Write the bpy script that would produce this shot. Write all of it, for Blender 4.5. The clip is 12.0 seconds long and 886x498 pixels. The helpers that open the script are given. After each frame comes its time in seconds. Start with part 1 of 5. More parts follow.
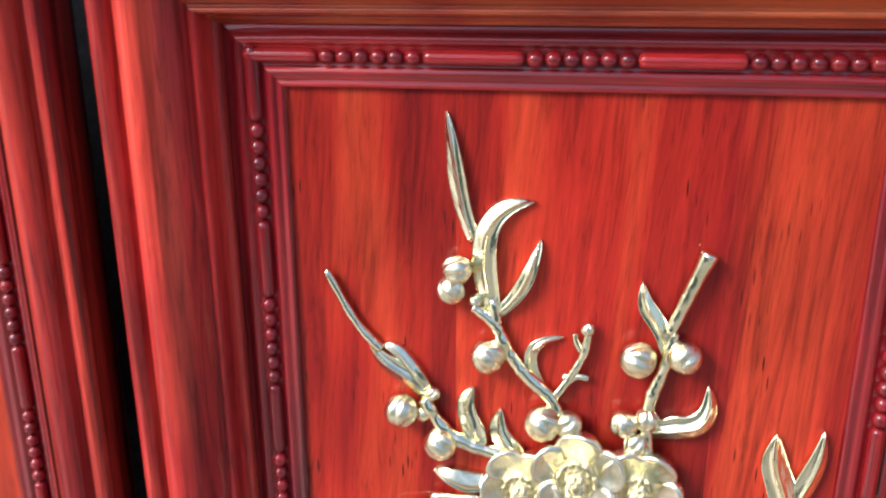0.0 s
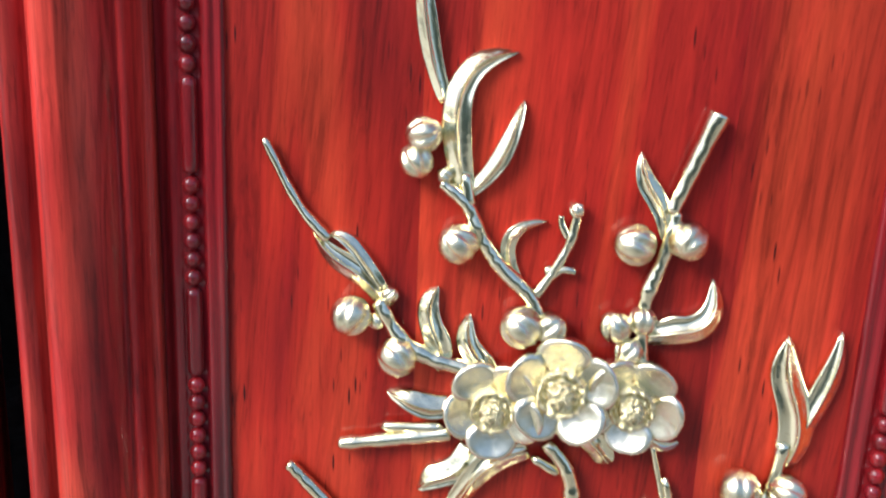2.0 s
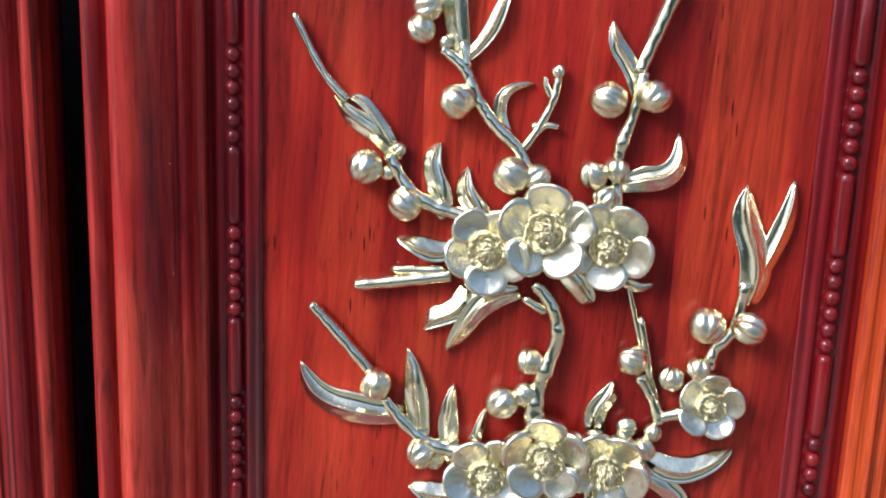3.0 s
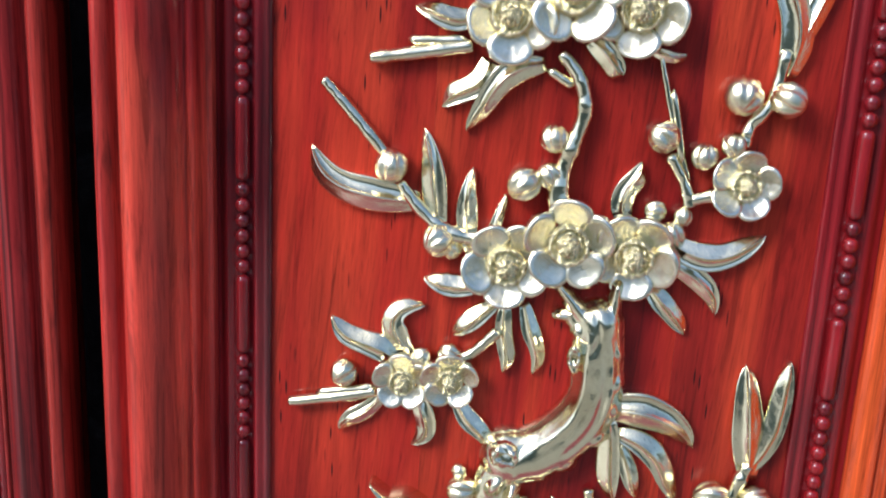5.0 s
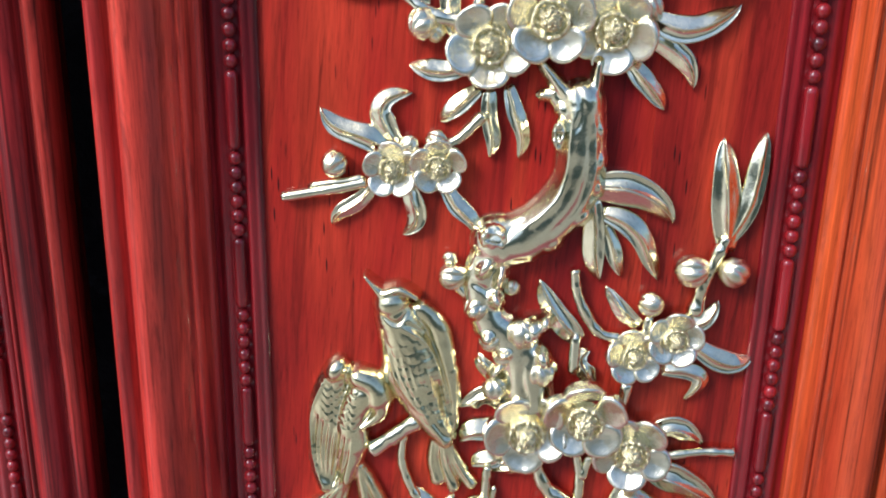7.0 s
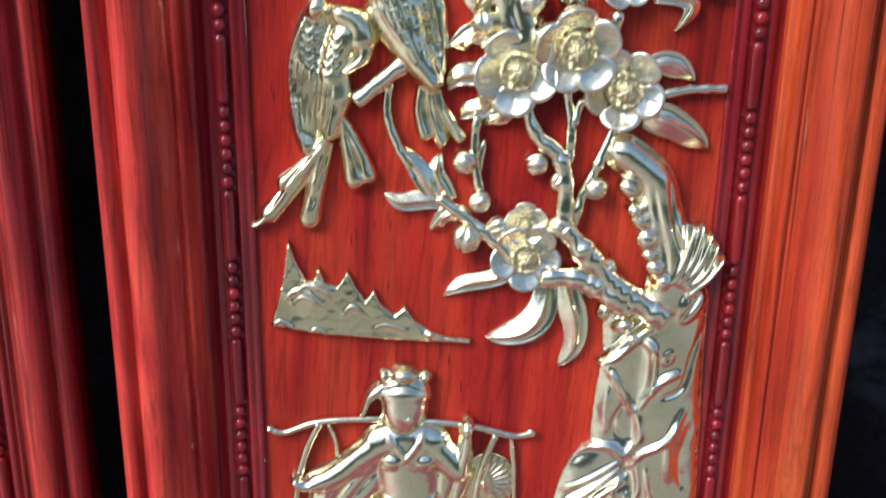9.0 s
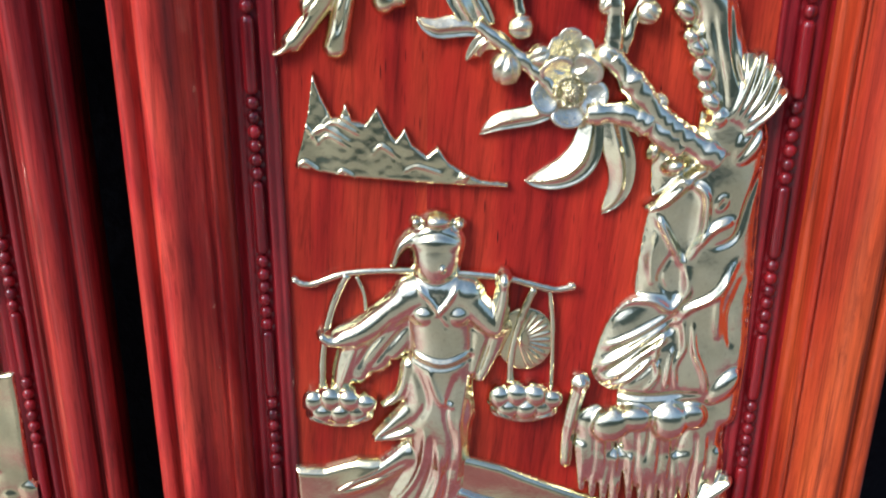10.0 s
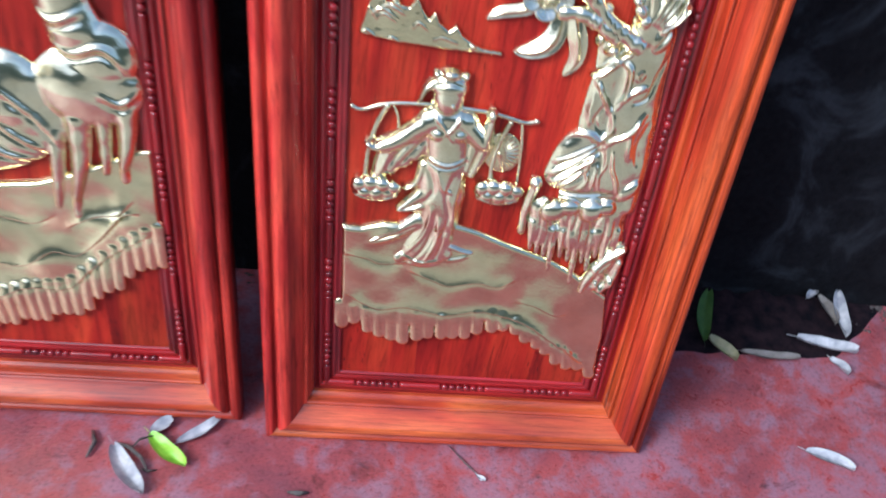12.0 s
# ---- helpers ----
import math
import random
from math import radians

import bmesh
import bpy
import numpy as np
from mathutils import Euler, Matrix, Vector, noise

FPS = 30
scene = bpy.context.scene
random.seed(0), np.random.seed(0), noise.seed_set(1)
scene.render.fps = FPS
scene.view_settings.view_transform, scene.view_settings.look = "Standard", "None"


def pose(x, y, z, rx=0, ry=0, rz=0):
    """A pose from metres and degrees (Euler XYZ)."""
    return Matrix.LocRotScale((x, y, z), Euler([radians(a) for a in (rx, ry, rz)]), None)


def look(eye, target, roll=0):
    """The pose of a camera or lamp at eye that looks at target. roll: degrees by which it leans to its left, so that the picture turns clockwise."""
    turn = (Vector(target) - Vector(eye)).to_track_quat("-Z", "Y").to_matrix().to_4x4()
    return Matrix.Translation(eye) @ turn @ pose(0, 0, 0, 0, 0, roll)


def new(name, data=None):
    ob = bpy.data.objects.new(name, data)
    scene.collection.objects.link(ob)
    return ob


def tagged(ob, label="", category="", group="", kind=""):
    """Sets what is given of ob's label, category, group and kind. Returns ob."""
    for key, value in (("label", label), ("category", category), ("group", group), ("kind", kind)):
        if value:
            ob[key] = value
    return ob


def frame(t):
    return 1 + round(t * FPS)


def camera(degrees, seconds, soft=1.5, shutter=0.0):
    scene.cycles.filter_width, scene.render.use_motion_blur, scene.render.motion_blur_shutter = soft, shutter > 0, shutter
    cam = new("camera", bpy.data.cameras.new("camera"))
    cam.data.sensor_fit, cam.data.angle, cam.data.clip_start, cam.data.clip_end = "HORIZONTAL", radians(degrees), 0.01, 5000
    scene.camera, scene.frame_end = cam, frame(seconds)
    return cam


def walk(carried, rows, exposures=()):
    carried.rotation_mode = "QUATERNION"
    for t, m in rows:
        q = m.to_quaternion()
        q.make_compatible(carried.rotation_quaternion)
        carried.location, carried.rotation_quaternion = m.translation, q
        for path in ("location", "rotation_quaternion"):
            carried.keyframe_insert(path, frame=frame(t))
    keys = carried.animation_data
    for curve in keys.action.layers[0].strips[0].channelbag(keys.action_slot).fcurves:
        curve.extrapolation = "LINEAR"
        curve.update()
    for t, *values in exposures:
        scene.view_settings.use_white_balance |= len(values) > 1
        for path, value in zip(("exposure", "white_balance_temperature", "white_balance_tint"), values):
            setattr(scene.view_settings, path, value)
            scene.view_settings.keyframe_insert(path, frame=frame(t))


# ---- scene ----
cam = camera(52.7, 12.0, soft=1.8, shutter=0.25)
PATH = [
    (0, (0.005, -0.394, 1.401), (-0.296, 1.478, 0.762), -0.2),
    (0.5, (-0.009, -0.331, 1.433), (-0.222, 1.508, 0.676), 0.4),
    (1, (-0.034, -0.338, 1.388), (-0.175, 1.536, 0.706), 1.4),
    (1.5, (-0.046, -0.341, 1.349), (-0.123, 1.569, 0.759), 2.0),
    (2, (-0.028, -0.355, 1.302), (-0.104, 1.582, 0.81), 2.4),
    (2.5, (-0.005, -0.397, 1.244), (-0.145, 1.555, 0.832), 2.3),
    (3, (0.001, -0.43, 1.228), (-0.187, 1.525, 0.847), 2.1),
    (3.2, (-0.001, -0.432, 1.225), (-0.192, 1.515, 0.808), 2.4),
    (4.8, (-0.008, -0.43, 1.139), (-0.198, 1.519, 0.732), 3.1),
    (5, (-0.006, -0.426, 1.134), (-0.184, 1.514, 0.68), 2.8),
    (5.5, (-0.006, -0.422, 1.11), (-0.172, 1.508, 0.611), 2.6),
    (6, (-0.004, -0.423, 1.097), (-0.155, 1.496, 0.553), 2.4),
    (6.5, (0.0, -0.437, 1.078), (-0.138, 1.477, 0.517), 2.3),
    (7, (-0.007, -0.457, 1.063), (-0.124, 1.452, 0.477), 1.2),
    (7.2, (-0.014, -0.456, 1.054), (-0.095, 1.451, 0.457), 0.9),
    (8.8, (-0.033, -0.495, 0.893), (0.038, 1.432, 0.363), 0.8),
    (9, (-0.038, -0.495, 0.863), (0.016, 1.425, 0.302), 0.9),
    (9.5, (-0.046, -0.489, 0.84), (-0.013, 1.41, 0.214), 0.9),
    (10, (-0.046, -0.476, 0.803), (-0.033, 1.396, 0.098), 0.6),
    (10.5, (-0.046, -0.47, 0.774), (-0.049, 1.382, 0.019), 0.8),
    (11, (-0.046, -0.475, 0.77), (-0.041, 1.34, -0.07), 1.5),
    (11.5, (-0.084, -0.555, 0.829), (0.047, 1.072, -0.328), 6.2),
    (11.7, (-0.091, -0.593, 0.887), (0.071, 0.985, -0.332), 6.2),
    (11.9, (-0.096, -0.638, 0.945), (0.072, 0.929, -0.286), 6.2),
    (12, (-0.096, -0.678, 0.979), (0.043, 0.901, -0.241), 6.6),
]
# the panel leans back on its foot; the path is given in the panel's own axes
LEANING = pose(0, 0, -0.2058, -5.5)
walk(cam, [(t, LEANING @ look(eye, target, roll)) for t, eye, target, roll in PATH], [(0.0, 1.05, 5900, 10), (1.0, 1.42, 5950, 10), (2.0, 0.80, 5700, 10), (3.0, 0.46, 5520, 10), (4.6, 0.55, 5470, 10), (7.0, 0.56, 5420, 10), (9.0, 0.54, 5430, 10), (11.0, 0.50, 5430, 10), (12.0, 0.86, 5250, 10)])

# ---- world, sun ----
def build_light():
    world = bpy.data.worlds.new("sky")
    scene.world = world
    world.use_nodes = True
    nt = world.node_tree
    sky = nt.nodes.new("ShaderNodeTexSky")
    sky.sky_type = "NISHITA"
    sky.sun_disc = False
    sky.sun_elevation = radians(48)
    sky.sun_rotation = radians(231)
    sky.air_density = 1.0
    sky.dust_density = 3.0
    bg = nt.nodes["Background"]
    bg.inputs["Strength"].default_value = 0.13
    nt.links.new(sky.outputs[0], bg.inputs[0])
    lamp = bpy.data.lights.new("sun", "SUN")
    lamp.energy = 1.6
    lamp.angle = radians(22)
    lamp.color = (1.0, 0.95, 0.88)
    sun = new("sun", lamp)
    sun.matrix_world = look((-2.7, -2.2, 3.4), (0, 0, 0.6))


build_light()


# ---- material tools ----
def mat_new(name):
    m = bpy.data.materials.new(name)
    m.use_nodes = True
    return m, m.node_tree, m.node_tree.nodes["Principled BSDF"]


def nd(nt, kind, **kw):
    n = nt.nodes.new(kind)
    for k, v in kw.items():
        n.inputs[k].default_value = v
    return n


def mapped(nt, scale, coord="Object", spread=0.0, turn=(0, 0, 0)):
    """Texture coordinates at a scale, shifted by each object's own random number."""
    tc = nd(nt, "ShaderNodeTexCoord")
    mp = nd(nt, "ShaderNodeMapping")
    mp.inputs["Scale"].default_value = scale
    src = tc.outputs[coord]
    if any(turn):
        lean = nd(nt, "ShaderNodeMapping")
        lean.inputs["Rotation"].default_value = turn
        nt.links.new(src, lean.inputs["Vector"])
        src = lean.outputs[0]
    if spread:
        info = nd(nt, "ShaderNodeObjectInfo")
        mul = nd(nt, "ShaderNodeMath")
        mul.operation = "MULTIPLY"
        mul.inputs[1].default_value = spread
        nt.links.new(info.outputs["Random"], mul.inputs[0])
        add = nd(nt, "ShaderNodeVectorMath")
        add.operation = "ADD"
        nt.links.new(src, add.inputs[0])
        nt.links.new(mul.outputs[0], add.inputs[1])
        src = add.outputs[0]
    nt.links.new(src, mp.inputs["Vector"])
    return mp.outputs[0]


def noise_tex(nt, vec, scale, detail=4.0, rough=0.55, distort=0.0):
    n = nd(nt, "ShaderNodeTexNoise", Scale=scale, Detail=detail, Roughness=rough, Distortion=distort)
    nt.links.new(vec, n.inputs["Vector"])
    return n.outputs["Fac"]


def ramp(nt, fac, stops):
    r = nd(nt, "ShaderNodeValToRGB")
    el = r.color_ramp.elements
    while len(el) < len(stops):
        el.new(0.5)
    for e, (p, c) in zip(el, stops):
        e.position = p
        e.color = (*c, 1) if len(c) == 3 else (c[0], c[0], c[0], 1)
    nt.links.new(fac, r.inputs[0])
    return r.outputs["Color"]


def mixed(nt, fac, a, b, mode="MIX"):
    m = nd(nt, "ShaderNodeMix")
    m.data_type, m.blend_type = "RGBA", mode
    for sock, v in ((m.inputs[0], fac), (m.inputs[6], a), (m.inputs[7], b)):
        if isinstance(v, (int, float)):
            sock.default_value = v
        elif isinstance(v, tuple):
            sock.default_value = (*v, 1)
        else:
            nt.links.new(v, sock)
    return m.outputs[2]


def bumped(nt, bsdf, height, strength, distance=0.001):
    b = nd(nt, "ShaderNodeBump", Strength=strength, Distance=distance)
    nt.links.new(height, b.inputs["Height"])
    nt.links.new(b.outputs[0], bsdf.inputs["Normal"])


def wood(name, axis, light, mid, dark, streak=0.6, pores=0.5, gloss=0.55, figure=0.0, slant=0.0, lines=0.0, cloudy=0.7, long=2.6):
    """Red-lacquered rosewood with its grain along axis."""
    m, nt, p = mat_new(name)

    def along(across, length):
        s = [across, across, across]
        s[axis] = length
        return tuple(s)

    broad = noise_tex(nt, mapped(nt, along(12, long), spread=7.0, turn=(0, slant, 0)), 1.6, 2.0, 0.45, 1.2)
    fine = noise_tex(nt, mapped(nt, along(105, 7), spread=5.0, turn=(0, slant, 0)), 1.5, 6, 0.68, 1.1)
    hair = noise_tex(nt, mapped(nt, along(620, 40), spread=3.0, turn=(0, slant, 0)), 1.2, 5, 0.7, 0.4)
    cloud = noise_tex(nt, mapped(nt, (6, 6, 6), spread=4.0), 1.3, 2, 0.5)
    col = ramp(nt, broad, [(0.26, dark), (0.46, mid), (0.70, light)])
    vein = ramp(nt, fine, [(0.36, (0.2,)), (0.46, (0.8,)), (0.56, (1.05,)), (0.7, (1.35,))])
    col = mixed(nt, streak, col, mixed(nt, 1.0, col, vein, "MULTIPLY"))
    hairs = ramp(nt, hair, [(0.32, (0.5,)), (0.45, (0.96,)), (0.56, (1.03,)), (0.72, (1.3,))])
    col = mixed(nt, 0.7, col, mixed(nt, 1.0, col, hairs, "MULTIPLY"))
    clouds = ramp(nt, cloud, [(0.3, (0.55,)), (0.65, (1.2,))])
    col = mixed(nt, cloudy, col, mixed(nt, 1.0, col, clouds, "MULTIPLY"))
    if lines:
        stripe = noise_tex(nt, mapped(nt, along(150, 1.3), spread=6.0), 1.6, 4, 0.6, 0.3)
        bands = ramp(nt, stripe, [(0.38, (0.30,)), (0.47, (0.85,)), (0.58, (1.0,)), (0.68, (1.25,))])
        col = mixed(nt, lines, col, mixed(nt, 1.0, col, bands, "MULTIPLY"))
    if figure:
        wv = nd(nt, "ShaderNodeTexWave", Scale=1.0, Distortion=9.0, Detail=2.0)
        wv.inputs["Detail Scale"].default_value = 0.6
        nt.links.new(mapped(nt, along(16, 1.6), spread=3.0), wv.inputs["Vector"])
        rings = ramp(nt, wv.outputs["Fac"], [(0.05, (0.45,)), (0.35, (1.0,))])
        col = mixed(nt, figure, col, mixed(nt, 1.0, col, rings, "MULTIPLY"))
    vor = nd(nt, "ShaderNodeTexVoronoi", Scale=1.0, Randomness=1.0)
    vor.feature = "F1"
    nt.links.new(mapped(nt, along(330, 38), spread=2.0), vor.inputs["Vector"])
    pore = ramp(nt, vor.outputs["Distance"], [(0.10, (0.0,)), (0.2, (1.0,))])
    patch = ramp(nt, noise_tex(nt, mapped(nt, along(30, 9)), 1.0, 2), [(0.5, (0.0,)), (0.62, (1.0,))])
    pf = mixed(nt, 1.0, patch, mixed(nt, 1.0, (1, 1, 1), pore, "SUBTRACT"), "MULTIPLY")
    pf = mixed(nt, 1.0, pf, (pores, pores, pores), "MULTIPLY")
    col = mixed(nt, pf, col, (0.03, 0.004, 0.004))
    nt.links.new(col, p.inputs["Base Color"])
    p.inputs["Roughness"].default_value = 0.5
    p.inputs["Specular IOR Level"].default_value = 0.12
    p.inputs["Coat Weight"].default_value = gloss
    rough = ramp(nt, noise_tex(nt, mapped(nt, (40, 40, 40)), 1.5, 3), [(0.3, (0.07,)), (0.7, (0.17,))])
    nt.links.new(rough, p.inputs["Coat Roughness"])
    bumped(nt, p, hair, 0.06, 0.0006)
    return m


def gold(name, base, rough, patina, grain=1.0):
    """Bright metal leaf over a slightly uneven casting, duller and browner in spots."""
    m, nt, p = mat_new(name)
    spot = noise_tex(nt, mapped(nt, (1, 1, 1), spread=2.0), 38, 4, 0.6)
    fleck = noise_tex(nt, mapped(nt, (1, 1, 1)), 520, 4, 0.65)
    col = ramp(nt, spot, [(0.32, patina), (0.55, base), (0.8, (base[0] * 1.04, base[1] * 1.06, base[2] * 1.12))])
    speck = ramp(nt, fleck, [(0.30, (0.62,)), (0.42, (1.0,))])
    col = mixed(nt, 0.8, col, mixed(nt, 1.0, col, speck, "MULTIPLY"))
    nt.links.new(col, p.inputs["Base Color"])
    p.inputs["Metallic"].default_value = 1.0
    rr = ramp(nt, mixed(nt, 0.5, fleck, spot), [(0.35, (rough * 0.65,)), (0.65, (rough * 1.5,))])
    nt.links.new(rr, p.inputs["Roughness"])
    soft = noise_tex(nt, mapped(nt, (1, 1, 1)), 170, 3, 0.6)
    wrinkle = noise_tex(nt, mapped(nt, (1, 1, 0.45), turn=(0, 0.5, 0)), 520, 5, 0.7, 0.8)
    bumped(nt, p, mixed(nt, 0.38, soft, wrinkle), 0.20 * grain, 0.0013)
    return m


def concrete_red():
    m, nt, p = mat_new("red_floor_paint")
    v = mapped(nt, (1, 1, 1))
    big = noise_tex(nt, v, 7, 5, 0.62, 0.4)
    mid = noise_tex(nt, v, 34, 5, 0.65, 0.3)
    fine = noise_tex(nt, v, 260, 4, 0.6)
    col = ramp(nt, big, [(0.3, (0.17, 0.055, 0.07)), (0.48, (0.29, 0.065, 0.068)), (0.7, (0.40, 0.062, 0.052))])
    worn = ramp(nt, mixed(nt, 0.5, mid, big), [(0.47, (0.0,)), (0.58, (1.0,))])
    col = mixed(nt, mixed(nt, 1.0, worn, (0.6, 0.6, 0.6), "MULTIPLY"), col, (0.24, 0.18, 0.24))
    dirt = ramp(nt, noise_tex(nt, v, 13, 6, 0.72, 1.0), [(0.30, (0.22,)), (0.42, (1.0,))])
    col = mixed(nt, 0.8, col, mixed(nt, 1.0, col, dirt, "MULTIPLY"))
    grit = ramp(nt, fine, [(0.25, (0.5,)), (0.45, (1.0,)), (0.8, (1.2,))])
    col = mixed(nt, 1.0, col, grit, "MULTIPLY")
    # added unseen grey-tan ground past the red, keeping pink out of the gilt's reflections
    sep = nd(nt, "ShaderNodeSeparateXYZ")
    nt.links.new(v, sep.inputs[0])
    edge = nd(nt, "ShaderNodeMapRange")
    edge.inputs["From Min"].default_value, edge.inputs["From Max"].default_value = -0.47, -0.45
    nt.links.new(sep.outputs["Y"], edge.inputs["Value"])
    unseen_tan = ramp(nt, big, [(0.3, (0.27, 0.26, 0.21)), (0.7, (0.43, 0.41, 0.34))])
    col = mixed(nt, edge.outputs[0], unseen_tan, col)
    nt.links.new(col, p.inputs["Base Color"])
    nt.links.new(ramp(nt, mid, [(0.3, (0.24,)), (0.7, (0.44,))]), p.inputs["Roughness"])
    bumped(nt, p, mixed(nt, 0.5, mid, fine), 0.5, 0.003)
    return m


def plaster_dark():
    m, nt, p = mat_new("near_black_plaster")
    v = mapped(nt, (1, 1, 1))
    big = noise_tex(nt, v, 9, 5, 0.6, 1.2)
    fine = noise_tex(nt, v, 120, 4, 0.65)
    # near-black base with paler bluish-grey mottles
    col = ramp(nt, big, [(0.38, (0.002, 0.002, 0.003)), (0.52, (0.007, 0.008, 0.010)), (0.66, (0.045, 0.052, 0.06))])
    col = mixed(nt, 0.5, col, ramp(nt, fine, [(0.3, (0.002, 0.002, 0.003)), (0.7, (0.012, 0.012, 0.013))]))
    nt.links.new(col, p.inputs["Base Color"])
    p.inputs["Roughness"].default_value = 0.9
    p.inputs["Specular IOR Level"].default_value = 0.12
    bumped(nt, p, mixed(nt, 0.5, big, fine), 0.6, 0.006)
    return m


def leaf_mat(name, a, b, rough=0.55):
    m, nt, p = mat_new(name)
    n = noise_tex(nt, mapped(nt, (1, 1, 1), spread=3.0), 60, 4, 0.6)
    nt.links.new(ramp(nt, n, [(0.35, a), (0.65, b)]), p.inputs["Base Color"])
    p.inputs["Roughness"].default_value = rough
    if rough > 0.9:
        p.inputs["Specular IOR Level"].default_value = 0.1
    bumped(nt, p, n, 0.4, 0.002)
    return m


def plain(name, col, rough=0.8):
    m, nt, p = mat_new(name)
    n = noise_tex(nt, mapped(nt, (1, 1, 1)), 3, 5, 0.6)
    lo = tuple(c * 0.8 for c in col)
    nt.links.new(ramp(nt, n, [(0.35, lo), (0.65, col)]), p.inputs["Base Color"])
    p.inputs["Roughness"].default_value = rough
    return m


RED_L, RED_M, RED_D = (0.55, 0.054, 0.018), (0.38, 0.020, 0.010), (0.18, 0.006, 0.007)
M_BOARD = wood("board_wood", 2, RED_L, RED_M, RED_D, streak=0.5, pores=1.0, gloss=0.28, slant=-0.08, lines=0.18, cloudy=0.65, long=1.4)
# the board wood again in darker tones, for the right-hand strip
M_BOARD_DARK = wood("dark_board_wood", 2, (0.50, 0.050, 0.017), (0.31, 0.017, 0.010), (0.13, 0.006, 0.006), streak=0.5, pores=1.0, gloss=0.28, slant=-0.06, lines=0.3, cloudy=0.75, long=1.3)
M_STILE_A = wood("crimson_stile_wood", 2, (0.74, 0.080, 0.042), (0.54, 0.034, 0.026), (0.31, 0.014, 0.017), streak=0.6, pores=0.4, gloss=0.4, figure=0.6, lines=0.35, cloudy=0.6)
M_STILE_B = wood("orange_stile_wood", 2, (0.64, 0.105, 0.022), (0.45, 0.042, 0.012), (0.28, 0.017, 0.009), streak=0.45, pores=0.1, gloss=0.4, figure=0.0, lines=1.0, cloudy=0.4, long=0.9)
M_STILE_C = wood("dark_stile_wood", 2, (0.53, 0.050, 0.028), (0.35, 0.023, 0.020), (0.18, 0.010, 0.013), streak=0.6, pores=0.1, gloss=0.4, figure=0.0, lines=1.0, cloudy=0.5, long=1.2)
M_RAIL = wood("rail_wood", 0, (0.64, 0.14, 0.035), (0.46, 0.060, 0.018), (0.26, 0.022, 0.012), streak=0.4, pores=0.2, gloss=1.0, figure=0.2, lines=0.3)
# the stile's shade on the upright liners is put into this darker red
M_BEAD_SHADED = wood("bead_wood_shaded", 2, (0.33, 0.011, 0.014), (0.23, 0.008, 0.011), (0.13, 0.005, 0.009), streak=0.4, pores=0.0, gloss=1.0, lines=0.7)
M_GOLD = gold("gilt", (0.88, 0.81, 0.56), 0.095, (0.76, 0.68, 0.44))
M_GOLD_PALE = gold("gilt_pale", (0.87, 0.82, 0.63), 0.11, (0.77, 0.70, 0.48))
M_GOLD_DULL = gold("gilt_dull", (0.85, 0.76, 0.46), 0.16, (0.72, 0.63, 0.38))
M_GOLD_DEEP = gold("gilt_deep", (0.87, 0.78, 0.46), 0.15, (0.74, 0.64, 0.34), 1.8)
M_FLOOR = concrete_red()
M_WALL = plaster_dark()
M_UNSEEN_WALL = plain("unseen_wall_plaster", (0.30, 0.34, 0.26))


# ---- mesh tools ----
def obj_from(name, bm, material, parent=None, label="", smooth=True):
    me = bpy.data.meshes.new(name)
    bm.to_mesh(me)
    bm.free()
    if smooth:
        for f in me.polygons:
            f.use_smooth = True
    me.materials.append(material)
    ob = new(name, me)
    if parent:
        ob.parent = parent
    if label:
        tagged(ob, label)
    return ob


def part(name, bm, material, parent, label="", smooth=True):
    return obj_from(name, bm, material, parent, label, smooth)


def shared(name, me, parent, m):
    """One more object on an existing mesh, at the pose m under its parent."""
    ob = new(name, me)
    ob.parent = parent
    ob.matrix_basis = m
    return ob


def mesh_of(bm, name, material, smooth=True):
    me = bpy.data.meshes.new(name)
    bm.to_mesh(me)
    bm.free()
    if smooth:
        for f in me.polygons:
            f.use_smooth = True
    me.materials.append(material)
    return me


def box(bm, lo, hi):
    m = Matrix.Translation([(a + b) / 2 for a, b in zip(lo, hi)]) @ Matrix.Diagonal([b - a for a, b in zip(lo, hi)] + [1])
    return bmesh.ops.create_cube(bm, size=1.0, matrix=m)["verts"]


def grid_mesh(rows, closed=False, caps=False):
    """A bmesh skinned over equally long rows of points."""
    bm = bmesh.new()
    vs = [[bm.verts.new(p) for p in r] for r in rows]
    n = len(rows[0])
    for a, b in zip(vs, vs[1:]):
        for i in range(n if closed else n - 1):
            j = (i + 1) % n
            bm.faces.new((a[i], a[j], b[j], b[i]))
    if caps:
        bm.faces.new(list(reversed(vs[0])))
        bm.faces.new(vs[-1])
    bmesh.ops.recalc_face_normals(bm, faces=bm.faces)
    return bm


